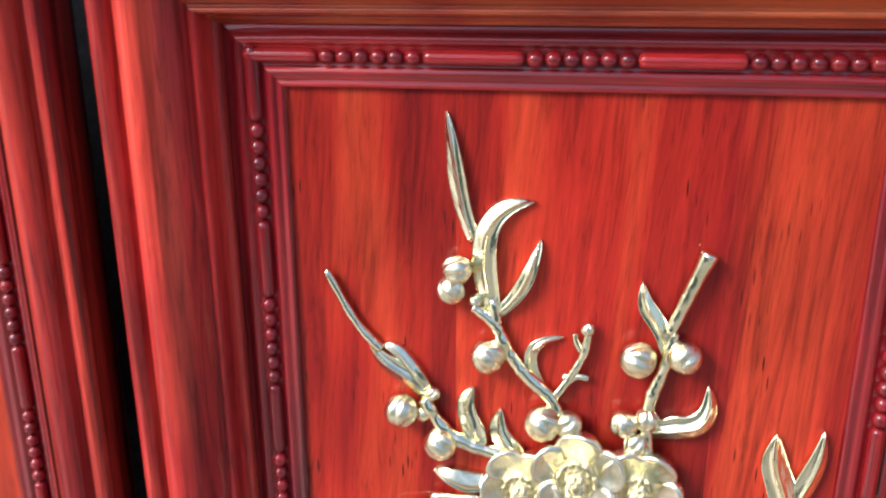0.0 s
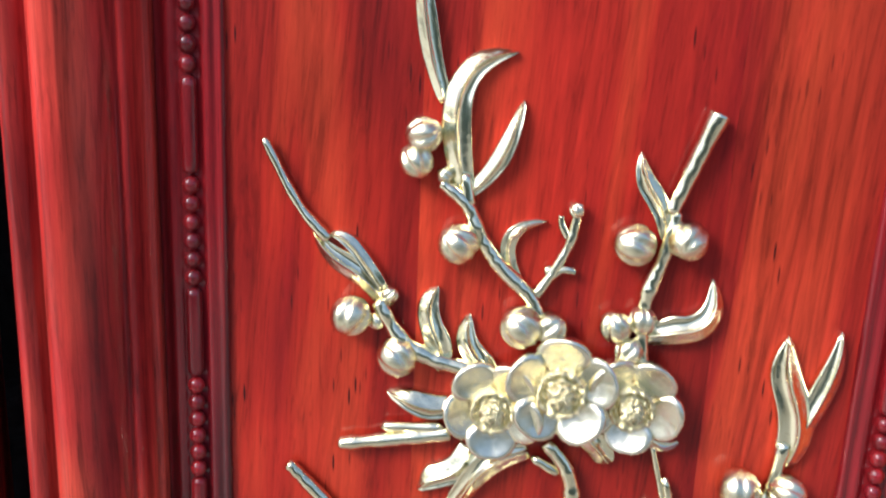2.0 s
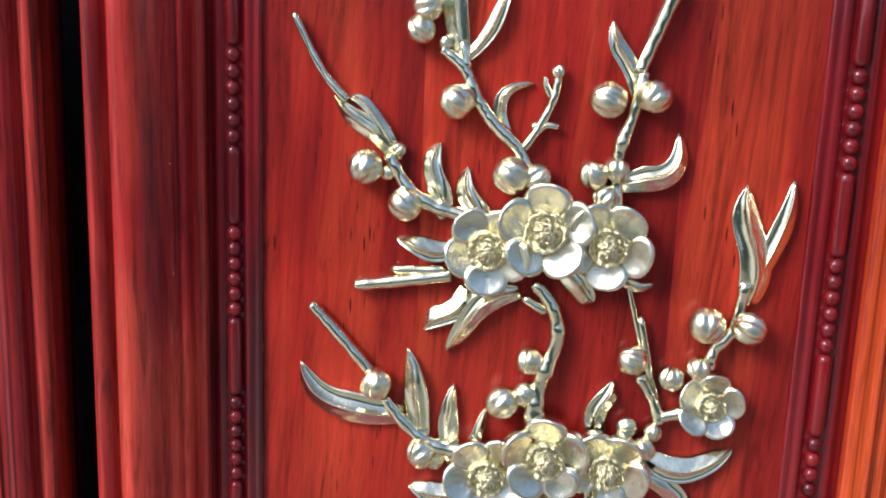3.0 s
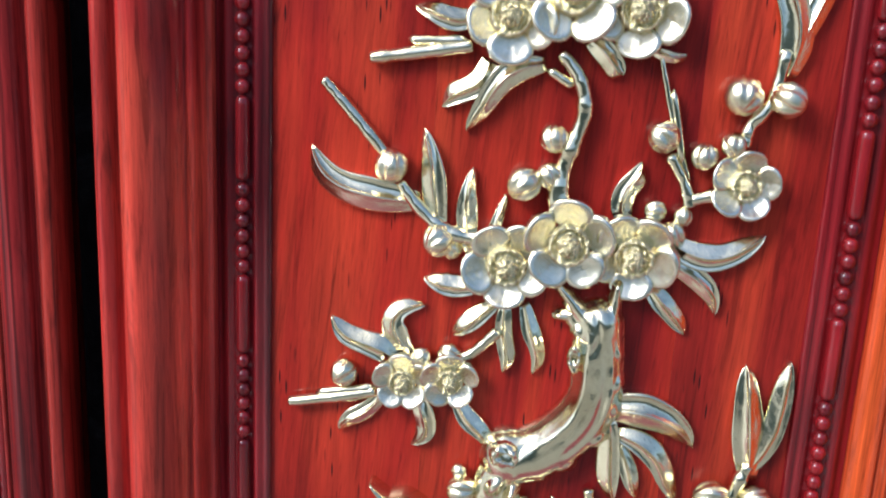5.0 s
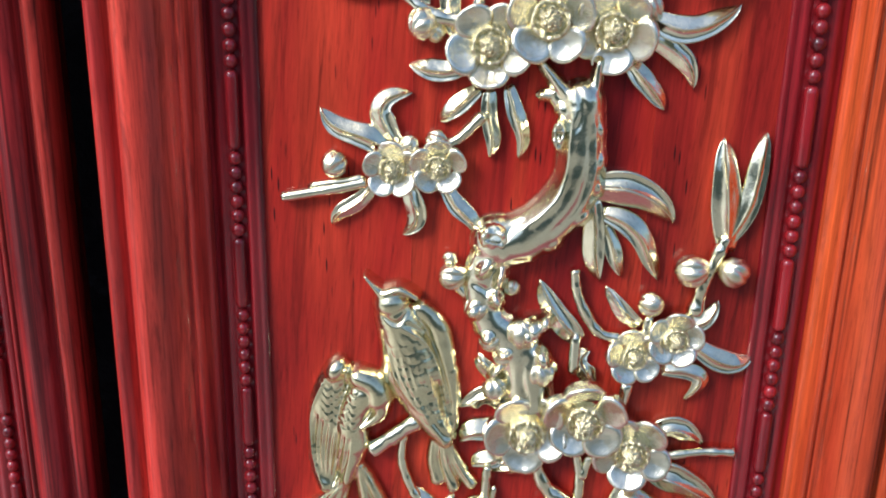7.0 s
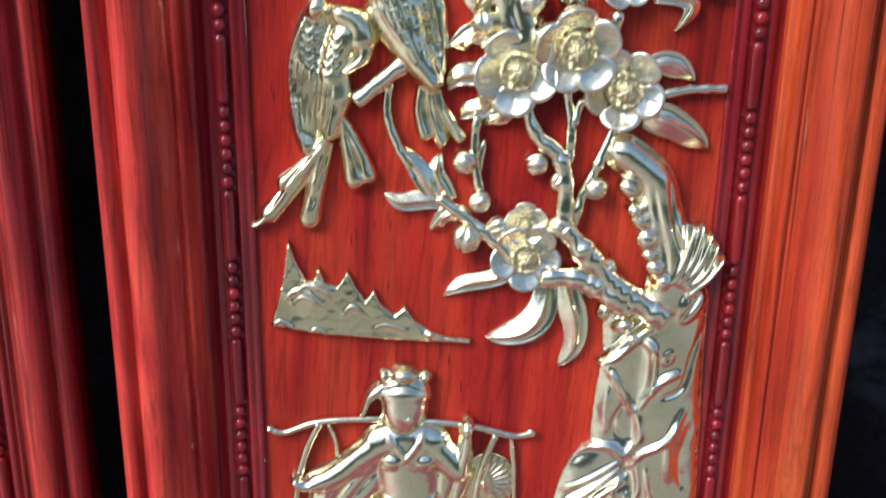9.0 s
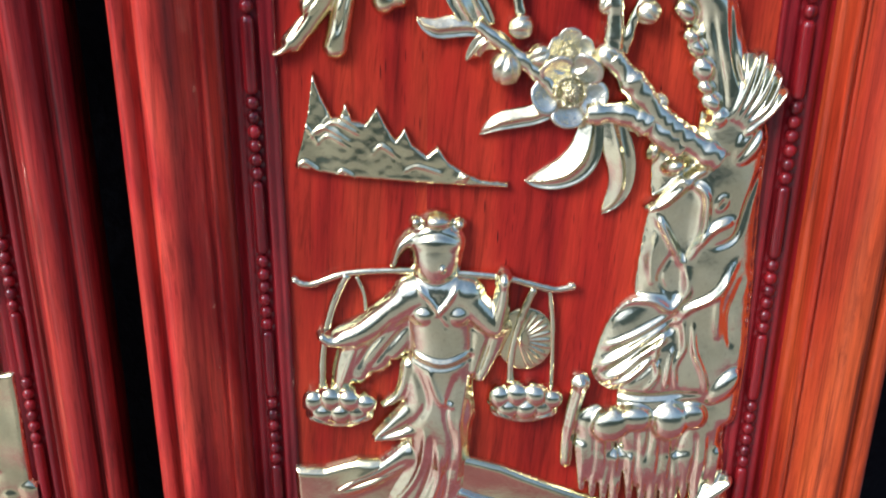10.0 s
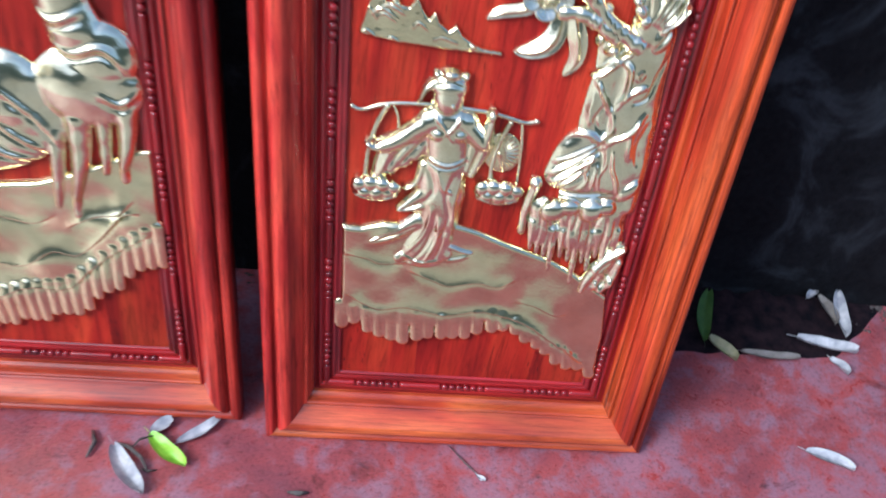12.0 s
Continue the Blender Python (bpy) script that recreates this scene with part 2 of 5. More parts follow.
# ---- setting ----
def build_setting():
    bm = bmesh.new()
    bmesh.ops.create_grid(bm, x_segments=90, y_segments=60, size=0.5, matrix=Matrix.Diagonal((2.4, 1.6, 1, 1)))
    for v in bm.verts:
        if abs(v.co.x) < 1.19 and abs(v.co.y) < 0.79:
            v.co.z = 0.0016 * noise.noise(Vector((v.co.x * 9, v.co.y * 9, 0))) - 0.0008
    edge = [e for e in bm.edges if e.is_boundary]
    out = bmesh.ops.extrude_edge_only(bm, edges=edge)["geom"]
    for v in out:
        if isinstance(v, bmesh.types.BMVert):
            v.co.x *= 60
            v.co.y *= 80
            v.co.z = 0
    bmesh.ops.recalc_face_normals(bm, faces=bm.faces)
    tagged(obj_from("floor", bm, M_FLOOR), "worn red-painted concrete floor with pale scuffs and dirt", "floor", kind="structure")
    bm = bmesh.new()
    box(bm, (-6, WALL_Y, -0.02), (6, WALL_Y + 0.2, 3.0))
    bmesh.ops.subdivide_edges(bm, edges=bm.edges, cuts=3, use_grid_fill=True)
    tagged(obj_from("wall_north", bm, M_WALL, smooth=False), "near-black mottled plaster wall behind the panels", "wall", kind="structure")
    # added out of view: a grey-green band for the gold to reflect
    bm = bmesh.new()
    box(bm, (-12, -7.2, -0.02), (12, -7.0, 2.6))
    tagged(obj_from("unseen_wall", bm, M_UNSEEN_WALL, smooth=False), "plain grey-green wall added out of view for the gold to reflect", "wall", kind="structure")


WALL_Y = 0.248
build_setting()

# ---- carved panel: local x across, z up the board, -y towards the viewer ----
PX, PZ0, PZ1 = 0.208, 0.206, 1.4185


def frame_profile():
    """(inset from the outer edge, height over the board) across the moulding."""
    pts = [(0.004, 0.008), (0.0, 0.008), (0.0, 0.0275), (0.0012, 0.0305), (0.0035, 0.0325), (0.006, 0.0332), (0.0085, 0.0325), (0.0105, 0.0305),
           (0.0117, 0.0278), (0.0128, 0.0278), (0.0136, 0.0312), (0.0155, 0.0340), (0.0185, 0.0362), (0.0225, 0.0368), (0.0265, 0.0352),
           (0.0305, 0.0315), (0.034, 0.0268), (0.037, 0.0222), (0.0392, 0.0190), (0.0400, 0.0168), (0.0408, 0.0168), (0.0414, 0.0182),
           (0.0428, 0.0185), (0.0440, 0.0172), (0.0446, 0.0150), (0.0452, 0.0120), (0.0464, 0.0085), (0.0478, 0.0062), (0.0486, 0.0060),
           (0.0490, 0.0040), (0.0494, -0.002)]
    return pts


def liner_profile():
    return [(0.0494, 0.0012), (0.0530, 0.0012), (0.0536, 0.0026), (0.0570, 0.0030), (0.0582, 0.0016), (0.0590, 0.0014), (0.0670, 0.0014),
            (0.0678, 0.0016), (0.0690, 0.0030), (0.0715, 0.0032), (0.0722, 0.0024), (0.0740, 0.0022), (0.0752, 0.0030), (0.0768, 0.0026), (0.0776, -0.002)]


def bar(profile, side, cut=1.0):
    """A mitred moulding along one side of the rectangle."""
    rows = []
    for k in range(2):
        row = []
        for o, h in profile:
            if side in "LR":
                x = (-PX + o) if side == "L" else (PX - o)
                z = (PZ0 + o) if k == 0 else (PZ1 - o)
            else:
                z = (PZ1 - o) if side == "T" else (PZ0 + o)
                x = (-PX + o) if k == 0 else (PX - o)
            row.append((x, -h, z))
        rows.append(row)
    n = 9
    full = [[tuple(a[i] + (b[i] - a[i]) * s / n for i in range(3)) for a, b in zip(rows[0], rows[1])] for s in range(n + 1)]
    return grid_mesh(full)


def bead_mesh():
    bm = bmesh.new()
    bmesh.ops.create_uvsphere(bm, u_segments=12, v_segments=8, radius=0.0037)
    for v in bm.verts:
        v.co.z *= 1.04
        v.co.y *= 0.95
    return mesh_of(bm, "bead", M_BEAD_SHADED)


BEAD = bead_mesh()


def rod(a, b, r, horizontal, at):
    """A half-sunk rod with rounded ends from a to b along its side."""
    rows = []
    steps = [(0.0, 0.35), (0.0008, 0.75), (0.002, 0.95), (0.004, 1.0)]
    ss = [(a + d, k) for d, k in steps] + [(b - d, k) for d, k in reversed(steps)]
    for s, k in ss:
        row = []
        for i in range(10):
            w = 2 * math.pi * i / 10
            c, h = r * k * math.cos(w), r * k * math.sin(w) * 0.95 + 0.0030
            row.append((s, -h, at + c) if horizontal else (at + c, -h, s))
        rows.append(row)
    return grid_mesh(rows, closed=True, caps=True)


def build_panel_body(panel, right_wood):
    for side, nm in (("L", "stile"), ("R", "stile"), ("T", "rail"), ("B", "rail")):
        part(nm, bar(frame_profile(), side), {"L": M_STILE_A, "R": right_wood}.get(side, M_RAIL), panel, smooth=True)
        part("liner", bar(liner_profile(), side), M_BEAD_SHADED if nm == "stile" else M_LINER_H_LIT, panel, "red beaded inner moulding, its upright sides coloured as shaded")
    board = new("backboard")
    board.parent = panel
    for x0, x1, m in ((-0.165, -0.05205, M_BOARD), (-0.052, 0.07095, M_BOARD), (0.071, 0.165, M_BOARD_DARK)):
        bm = bmesh.new()
        box(bm, (x0, 0.0, PZ0 + 0.04), (x1, 0.012, PZ1 - 0.04))
        part("plank", bm, m, board, "orange-red lacquered plank with streaky vertical grain" if m is M_BOARD else "right-hand lacquered board strip toned darker red, with brown streaks", smooth=False)
    pitch, r = 0.0078, 0.0036
    for sx in (-0.145, 0.145):
        prev = PZ1 - 0.0585
        for top in (1.325, 1.238, 1.151, 1.062, 0.973, 0.885, 0.800, 0.711, 0.6205, 0.529, 0.438, 0.342):
            part("bead_rod", rod(top + 0.0004, prev, r, False, sx), M_BEAD_SHADED, panel)
            for j in range(6):
                shared("bead", BEAD, panel, pose(sx, -0.0032, top - pitch * (j + 0.5)))
            prev = top - pitch * 6 - 0.0004
        part("bead_rod", rod(PZ0 + 0.0585, prev, r, False, sx), M_BEAD_SHADED, panel)
    for sz in (PZ0 + 0.063, PZ1 - 0.063):
        prev = -0.149
        for c in (-0.0905, 0.002, 0.0945):
            a = c - pitch * 3
            part("bead_rod", rod(prev, a - 0.0004, r, True, sz), M_LINER_H_LIT, panel)
            for j in range(6):
                shared("bead", BEAD, panel, pose(a + pitch * (j + 0.5), -0.0032, sz, 0, 90, 0))
            prev = a + pitch * 6 + 0.0004
        part("bead_rod", rod(prev, 0.149, r, True, sz), M_LINER_H_LIT, panel)


# same liner wood in a brighter red, as lit, for the horizontal sides
M_LINER_H_LIT = wood("liner_wood_lit", 0, (0.46, 0.020, 0.018), (0.34, 0.013, 0.014), (0.20, 0.007, 0.010), streak=0.4, pores=0.0, gloss=1.0, lines=0.7)


def new_panel(label, m, right_wood):
    ob = new("carved_panel")
    ob.empty_display_size = 0.05
    ob.matrix_basis = m
    tagged(ob, label, "carved panel", "row of carved panels")
    build_panel_body(ob, right_wood)
    return ob


main = new_panel("red lacquered wooden panel with gilded blossom relief leaning on wall", LEANING, M_STILE_B)
side = new_panel("red lacquered wooden panel with gilded relief, standing beside the blossom panel", LEANING @ pose(-0.4455, 0.019, 0.0018), M_STILE_C)


# ---- gilded relief: all lengths in millimetres over the board ----
MM = 0.001


def petal_mesh():
    """A cupped petal of radius 1 about its own centre, pointing along +z."""
    rings, seg = 8, 20
    rows = []
    for i in range(rings + 1):
        q = i / rings
        row = []
        for j in range(seg):
            w = 2 * math.pi * j / seg
            k = q * (1.0 - 0.10 * math.cos(2 * w) * q - 0.16 * q * max(0, -math.cos(w)))
            x, z = k * math.sin(w) * 1.02, k * math.cos(w) * 0.98
            h = 0.26 * q ** 2.2 + 0.40 * q * math.cos(w) - 0.20 * (max(0, q - 0.78) / 0.22) ** 2 - 0.09 * math.exp(-(x / 0.10) ** 2) * q * max(0, math.cos(w))
            row.append((x, -h, z))
        rows.append(row)
    rows.append([(x * 0.97, 0.45, z * 0.97) for x, y, z in rows[-1]])
    rim = [(x * 1.035, y + 0.13, z * 1.035) for x, y, z in rows[rings]]
    rows.insert(rings + 1, rim)
    bm = grid_mesh(rows[1:], closed=True)
    bm.verts.ensure_lookup_table()
    c = bm.verts.new((0, 0.06, 0))
    first = bm.verts[:seg]
    for j in range(seg):
        bm.faces.new((c, first[(j + 1) % seg], first[j]))
    bmesh.ops.recalc_face_normals(bm, faces=bm.faces)
    return mesh_of(bm, "petal", M_GOLD_PALE)


def heart_mesh():
    """The pistil dome of a blossom with a ring of stamens, radius 1."""
    rows = []
    seg = 36
    prof = [(0.0, 1.0), (0.08, 1.0), (0.15, 0.96), (0.22, 0.95), (0.29, 0.90), (0.36, 0.83), (0.43, 0.74), (0.49, 0.62), (0.54, 0.46), (0.58, 0.30), (0.64, 0.24), (0.70, 0.34), (0.77, 0.44), (0.84, 0.48), (0.91, 0.44), (0.97, 0.25), (1.02, -0.25)]
    for r, h in prof[1:]:
        row = []
        for j in range(seg):
            w = 2 * math.pi * j / seg
            bump = 0.15 * math.cos(14 * w) if 0.7 < r < 0.95 else (0.12 * math.cos(7 * w + 5 * r) * (1 if int(r * 11) % 2 else -1) if 0.15 < r < 0.6 else 0)
            if r < 0.95:
                bump += 0.20 * noise.noise(Vector((11 * r * math.sin(w), 11 * r * math.cos(w), 3.3)))
            row.append((r * math.sin(w), -(h + bump), r * math.cos(w)))
        rows.append(row)
    bm = grid_mesh(rows, closed=True)
    bm.verts.ensure_lookup_table()
    c = bm.verts.new((0, -1.02, 0))
    first = bm.verts[:seg]
    for j in range(seg):
        bm.faces.new((c, first[(j + 1) % seg], first[j]))
    bmesh.ops.recalc_face_normals(bm, faces=bm.faces)
    return mesh_of(bm, "flower", M_GOLD_DEEP)


def bud_mesh():
    """A swollen blossom bud of radius 1 with overlapping scales."""
    bm = bmesh.new()
    bmesh.ops.create_uvsphere(bm, u_segments=40, v_segments=16, radius=1.0)
    for v in bm.verts:
        w = math.atan2(v.co.x, -v.co.y)
        k = 1 + 0.05 * abs(math.sin(1.5 * w + 0.6 * v.co.z)) - 0.22 * math.exp(-((w - 0.35 * v.co.z - 0.3) / 0.15) ** 2)
        k -= 0.17 * math.exp(-((w + 0.7 + 0.2 * v.co.z) / 0.13) ** 2) + 0.15 * math.exp(-((w - 1.25 + 0.2 * v.co.z) / 0.14) ** 2)
        v.co = Vector((v.co.x * k, v.co.y * k, v.co.z * 1.05))
    return mesh_of(bm, "bud", M_GOLD)


PETAL, HEART, BUD = petal_mesh(), heart_mesh(), bud_mesh()
rng = random.Random(4)


def smooth_path(pts, per=7):
    """A Catmull-Rom line through the points."""
    if len(pts) == 2:
        a, b = pts
        return [(a[0] + (b[0] - a[0]) * i / 8, a[1] + (b[1] - a[1]) * i / 8) for i in range(9)]
    e = [pts[0]] + list(pts) + [pts[-1]]
    out = []
    for p0, p1, p2, p3 in zip(e, e[1:], e[2:], e[3:]):
        for i in range(per):
            t = i / per
            out.append(tuple(0.5 * (2 * b + (c - a) * t + (2 * a - 5 * b + 4 * c - d) * t * t + (3 * b - a - 3 * c + d) * t ** 3)
                             for a, b, c, d in zip(p0, p1, p2, p3)))
    out.append(pts[-1])
    return out


class Relief:
    """Puts gilded pieces on one panel."""

    def __init__(self, panel):
        self.panel = panel

    def leaf(self, x0, z0, xm, zm, x1, z1, w):
        """A folded leaf from its stalk through a middle point to its tip: one half slopes, the other is hollow with a raised rim."""
        x0, z0 = x0 + 0.22 * (x0 - xm), z0 + 0.22 * (z0 - zm)
        cx, cz = 2 * xm - (x0 + x1) / 2, 2 * zm - (z0 + z1) / 2
        n = 20
        rows = []
        lift, ridge = rng.uniform(3.2, 5.0), max(1.8, 0.27 * w)
        flip = rng.choice((-1, 1))
        sway, wave = rng.uniform(-0.16, 0.16), rng.uniform(0, 6)
        for i in range(n + 1):
            s = i / n
            x = (1 - s) ** 2 * x0 + 2 * s * (1 - s) * cx + s * s * x1
            z = (1 - s) ** 2 * z0 + 2 * s * (1 - s) * cz + s * s * z1
            dx = 2 * (1 - s) * (cx - x0) + 2 * s * (x1 - cx)
            dz = 2 * (1 - s) * (cz - z0) + 2 * s * (z1 - cz)
            d = math.hypot(dx, dz) or 1
            nx, nz = -dz / d, dx / d
            off = sway * w * math.sin(2 * math.pi * s)
            x, z = x + nx * off, z + nz * off
            half = 0.47 * w * (2.2 * (s + 0.03) ** 0.66 * (1.0 - s) ** 0.74 * (1.08 - 0.1 * s)) * (1 + 0.05 * math.sin(10 * s + wave)) + 0.12 * w * (1 - s) ** 4 + 0.3
            base = 1.0 + (lift - 1.0) * math.sin(math.pi * (0.25 + 0.66 * s)) + 0.5 * math.sin(7 * s + wave)
            top = ridge * min(1.0, 0.35 + 3.2 * s * (1 - s))
            row = []
            for u in (-1.0, -1.04, -0.97, -0.86, -0.62, -0.36, -0.14, -0.06, 0.0, 0.06, 0.14, 0.36, 0.62, 0.86, 0.97, 1.04, 1.0):
                a = min(abs(u), 1.0)
                if u * flip < 0:
                    h = base + top * (1 - a) ** 0.85
                else:
                    h = base + top * (1 - 2.3 * a + 1.85 * a * a)
                h += 0.35 * math.exp(-(a / 0.07) ** 2) + 0.12 * math.sin(26 * s - 5 * a) * min(1.0, w / 12) * (0.1 < a < 0.9)
                if a >= 1.0:
                    h = 0.0 if abs(u) == 1.0 else max(h * 0.6, 0.8)
                row.append(((x + nx * half * u) * MM, -max(h, 0.0) * MM, (z + nz * half * u) * MM))
            rows.append(row)
        part("leaf", grid_mesh(rows, caps=True), M_GOLD, self.panel)

    def twig(self, r0, r1, *pts):
        path = smooth_path(pts, 12)
        n = len(path)
        rows = []
        seed = rng.uniform(0, 90)
        for i, (x, z) in enumerate(path):
            s = i / (n - 1)
            a, b = path[max(i - 1, 0)], path[min(i + 1, n - 1)]
            dx, dz = b[0] - a[0], b[1] - a[1]
            d = math.hypot(dx, dz) or 1
            nx, nz = -dz / d, dx / d
            r = 1.12 * (r0 + (r1 - r0) * s)
            r *= 1 + 0.16 * noise.noise(Vector((x * 0.13, z * 0.13, seed))) + 0.12 * noise.noise(Vector((x * 0.42, z * 0.42, seed)))
            if r0 > 2.0:
                r *= 1 + 0.35 * max(0.0, noise.noise(Vector((x * 0.15, z * 0.15, seed + 7))))
            if i in (0, n - 1):
                r *= 0.55
            hc = 2.2 + 0.75 * max(r0, r1)
            rows.append([((x + nx * r * math.cos(w)) * MM, -(hc + r * math.sin(w)) * MM, (z + nz * r * math.cos(w)) * MM)
                         for w in (2 * math.pi * j / 10 for j in range(10))])
        part("twig", grid_mesh(rows, closed=True, caps=True), M_GOLD, self.panel)

    def bud(self, x, z, r):
        r *= 0.94
        m = pose(x * MM, -(0.62 * r + 2.0) * MM, z * MM, rng.uniform(-25, 25), rng.uniform(0, 360), rng.uniform(-35, 35)) @ Matrix.Diagonal((r * MM, r * MM, r * MM, 1))
        shared("bud", BUD, self.panel, m)

    def flower(self, x, z, R, turn, lift=0.0):
        h = 5.0 + 0.22 * R + lift
        k = 0.46 * R * MM
        f = shared("flower", HEART, self.panel, pose(x * MM, -h * MM, z * MM, rng.uniform(-7, 7), 0, rng.uniform(-7, 7)) @ Matrix.Diagonal((k, k * 0.9, k, 1)))
        for i in range(5):
            a = turn + 72 * i
            d = 0.62 * R * MM / k
            ang = radians(a)
            pr = 0.405 * R * MM / k * rng.uniform(0.95, 1.06)
            m = Matrix.Translation((d * math.cos(ang), 0.10 - 0.10 * (i % 2), d * math.sin(ang))) @ Euler((0, radians(90 - a), 0)).to_matrix().to_4x4()
            m = m @ pose(0, 0, 0, rng.uniform(-12, 12), 0, rng.uniform(-14, 14)) @ Matrix.Diagonal((pr * 1.06, pr, pr, 1))
            shared("petal", PETAL, f, m)


class Mass:
    """A carved lump as a height over the board, put together from rounded strokes and bands."""

    def __init__(self, x0, x1, z0, z1, cell, grow=1.0):
        self.grow = grow
        self.x = np.arange(x0, x1 + cell, cell)
        self.z = np.arange(z0, z1 + cell, cell)
        self.X, self.Z = np.meshgrid(self.x, self.z)
        self.cell = cell
        self.D = np.full(self.X.shape, -99.0)
        self.H = np.zeros(self.X.shape)

    def _seg(self, x0, z0, x1, z1):
        dx, dz = x1 - x0, z1 - z0
        t = np.clip(((self.X - x0) * dx + (self.Z - z0) * dz) / (dx * dx + dz * dz + 1e-9), 0, 1)
        return t, np.hypot(self.X - x0 - t * dx, self.Z - z0 - t * dz)

    def _join(self, d, h, soft):
        self.D = np.maximum(self.D, d)
        h = np.where(d > -soft, h, 0)
        k = soft * 0.5 + 0.01
        m = np.maximum(self.H, h)
        self.H = np.where((self.H > 0) & (h > 0), m + k * np.exp(-np.abs(self.H - h) / k) * 0.35, m)

    def stroke(self, r0, r1, h, *pts, soft=1.0, base=1.5):
        """A rounded limb of height h, its half-width going from r0 to r1."""
        r0, r1 = r0 * self.grow, r1 * self.grow
        path = smooth_path(pts, 5) if len(pts) > 2 else list(pts)
        n = len(path) - 1
        best_d = np.full(self.X.shape, -99.0)
        best_q = np.zeros(self.X.shape)
        for i, (a, b) in enumerate(zip(path, path[1:])):
            t, dist = self._seg(*a, *b)
            r = r0 + (r1 - r0) * (i + t) / n
            d = r - dist
            q = np.sqrt(np.clip(1 - (dist / r) ** 2, 0, 1))
            best_q = np.where(d > best_d, q, best_q)
            best_d = np.maximum(best_d, d)
        self._join(best_d, np.where(best_d > 0, base + (h - base) * best_q, 0), soft)
        return self

    def blob(self, x, z, rx, rz, h, turn=0.0, base=1.5):
        c, s = math.cos(radians(turn)), math.sin(radians(turn))
        u, v = (self.X - x) * c + (self.Z - z) * s, -(self.X - x) * s + (self.Z - z) * c
        rx, rz = rx * self.grow, rz * self.grow
        e = np.hypot(u / rx, v / rz)
        q = np.sqrt(np.clip(1 - e * e, 0, 1))
        d = (1 - e) * min(rx, rz)
        self._join(d, np.where(d > 0, base + (h - base) * q, 0), 1.0)
        return self

    def band(self, h, rnd, tops, bottoms):
        """A slab between two lines (x, z)."""
        tx, tz = zip(*tops)
        bx, bz = zip(*bottoms)
        top, bot = np.interp(self.X, tx, tz), np.interp(self.X, bx, bz)
        d = np.minimum(np.minimum(top - self.Z, self.Z - bot) * 0.9, np.minimum(self.X - max(tx[0], bx[0]), min(tx[-1], bx[-1]) - self.X))
        q = np.sqrt(np.clip(1 - (1 - np.clip(d / rnd, 0, 1)) ** 2, 0, 1))
        self._join(d, np.where(d > 0, 1.2 + (h - 1.2) * q, 0), 0.5)
        return self

    def ridge(self, amount, w, *pts):
        """A raised (or, below nought, sunk) line over what is there; it makes no new ground."""
        path = smooth_path(pts, 5) if len(pts) > 2 else list(pts)
        best = np.full(self.X.shape, 99.0)
        taper = np.ones(self.X.shape)
        n = len(path) - 1
        for i, (a, b) in enumerate(zip(path, path[1:])):
            t, dist = self._seg(*a, *b)
            s = (i + t) / n
            taper = np.where(dist < best, np.sqrt(np.clip(4 * s * (1 - s), 0.05, 1)), taper)
            best = np.minimum(best, dist)
        self.H = self.H + np.where(self.H > 0, amount * taper * np.exp(-(best / w) ** 2), 0)
        return self

    def step(self, amount, *pts):
        """A terrace edge: the ground below the line stands lower and rises softly away from it."""
        amount *= 1.4
        path = smooth_path(pts, 5)
        px, pz = zip(*path)
        line = np.interp(self.X, px, pz, left=-999, right=-999)
        d = self.Z - line
        ends = np.clip(np.minimum(self.X - px[0], px[-1] - self.X) / 16.0, 0, 1)
        self.H = self.H + np.where((self.H > 0) & (line > -900), amount * ends * (np.exp(-np.clip(d, 0, 99) / 11.0) * np.clip(d / 1.6, 0, 1) * (d > 0) - 0.5 * np.exp(-np.clip(-d, 0, 99) / 6.0) * (d <= 0)), 0)
        return self

    def rough(self, amount, size, seed):
        """Soft random swellings about size apart."""
        g = np.random.default_rng(seed)
        val = np.zeros(self.X.shape)
        for _ in range(16):
            a, k = g.uniform(0, 2 * math.pi), 2 * math.pi / (size * g.uniform(1.3, 3.2))
            val += np.cos(k * (math.cos(a) * self.X + math.sin(a) * self.Z) + g.uniform(0, 6.28))
        self.H = self.H + np.where(self.H > 0, amount * val / 4.0, 0)
        return self

    def soften(self, times):
        """Lets neighbouring heights flow into one another, as poured metal does."""
        m = (self.H > 0).astype(float)
        for _ in range(times):
            h, w = self.H * m, m.copy()
            for ax in (0, 1):
                h = h + np.roll(h, 1, ax) + np.roll(h, -1, ax)
                w = w + np.roll(w, 1, ax) + np.roll(w, -1, ax)
            self.H = np.where(m > 0, h / np.maximum(w, 1e-6), 0)
        return self

    def bm_to(self, name, material, panel, label="", lift=0.0):
        D, H = self.D, np.maximum(self.H, 0.0)
        gz, gx = np.gradient(D, self.cell)
        g2 = gx * gx + gz * gz + 1e-4
        out = D <= 0
        k = np.clip(-D / g2, 0, 2.0 * self.cell)
        PX_ = np.where(out, self.X + gx * k, self.X)
        PZ_ = np.where(out, self.Z + gz * k, self.Z)
        PH = np.where(out, 0.2, H)
        inside = ~out
        cells = inside[:-1, :-1] | inside[1:, :-1] | inside[:-1, 1:] | inside[1:, 1:]
        used = np.zeros(D.shape, bool)
        used[:-1, :-1] |= cells
        used[1:, :-1] |= cells
        used[:-1, 1:] |= cells
        used[1:, 1:] |= cells
        idx = np.full(D.shape, -1)
        idx[used] = np.arange(used.sum())
        verts = np.stack([PX_[used] * MM, -PH[used] * MM, (PZ_[used] + lift) * MM], 1)
        i, j = np.nonzero(cells)
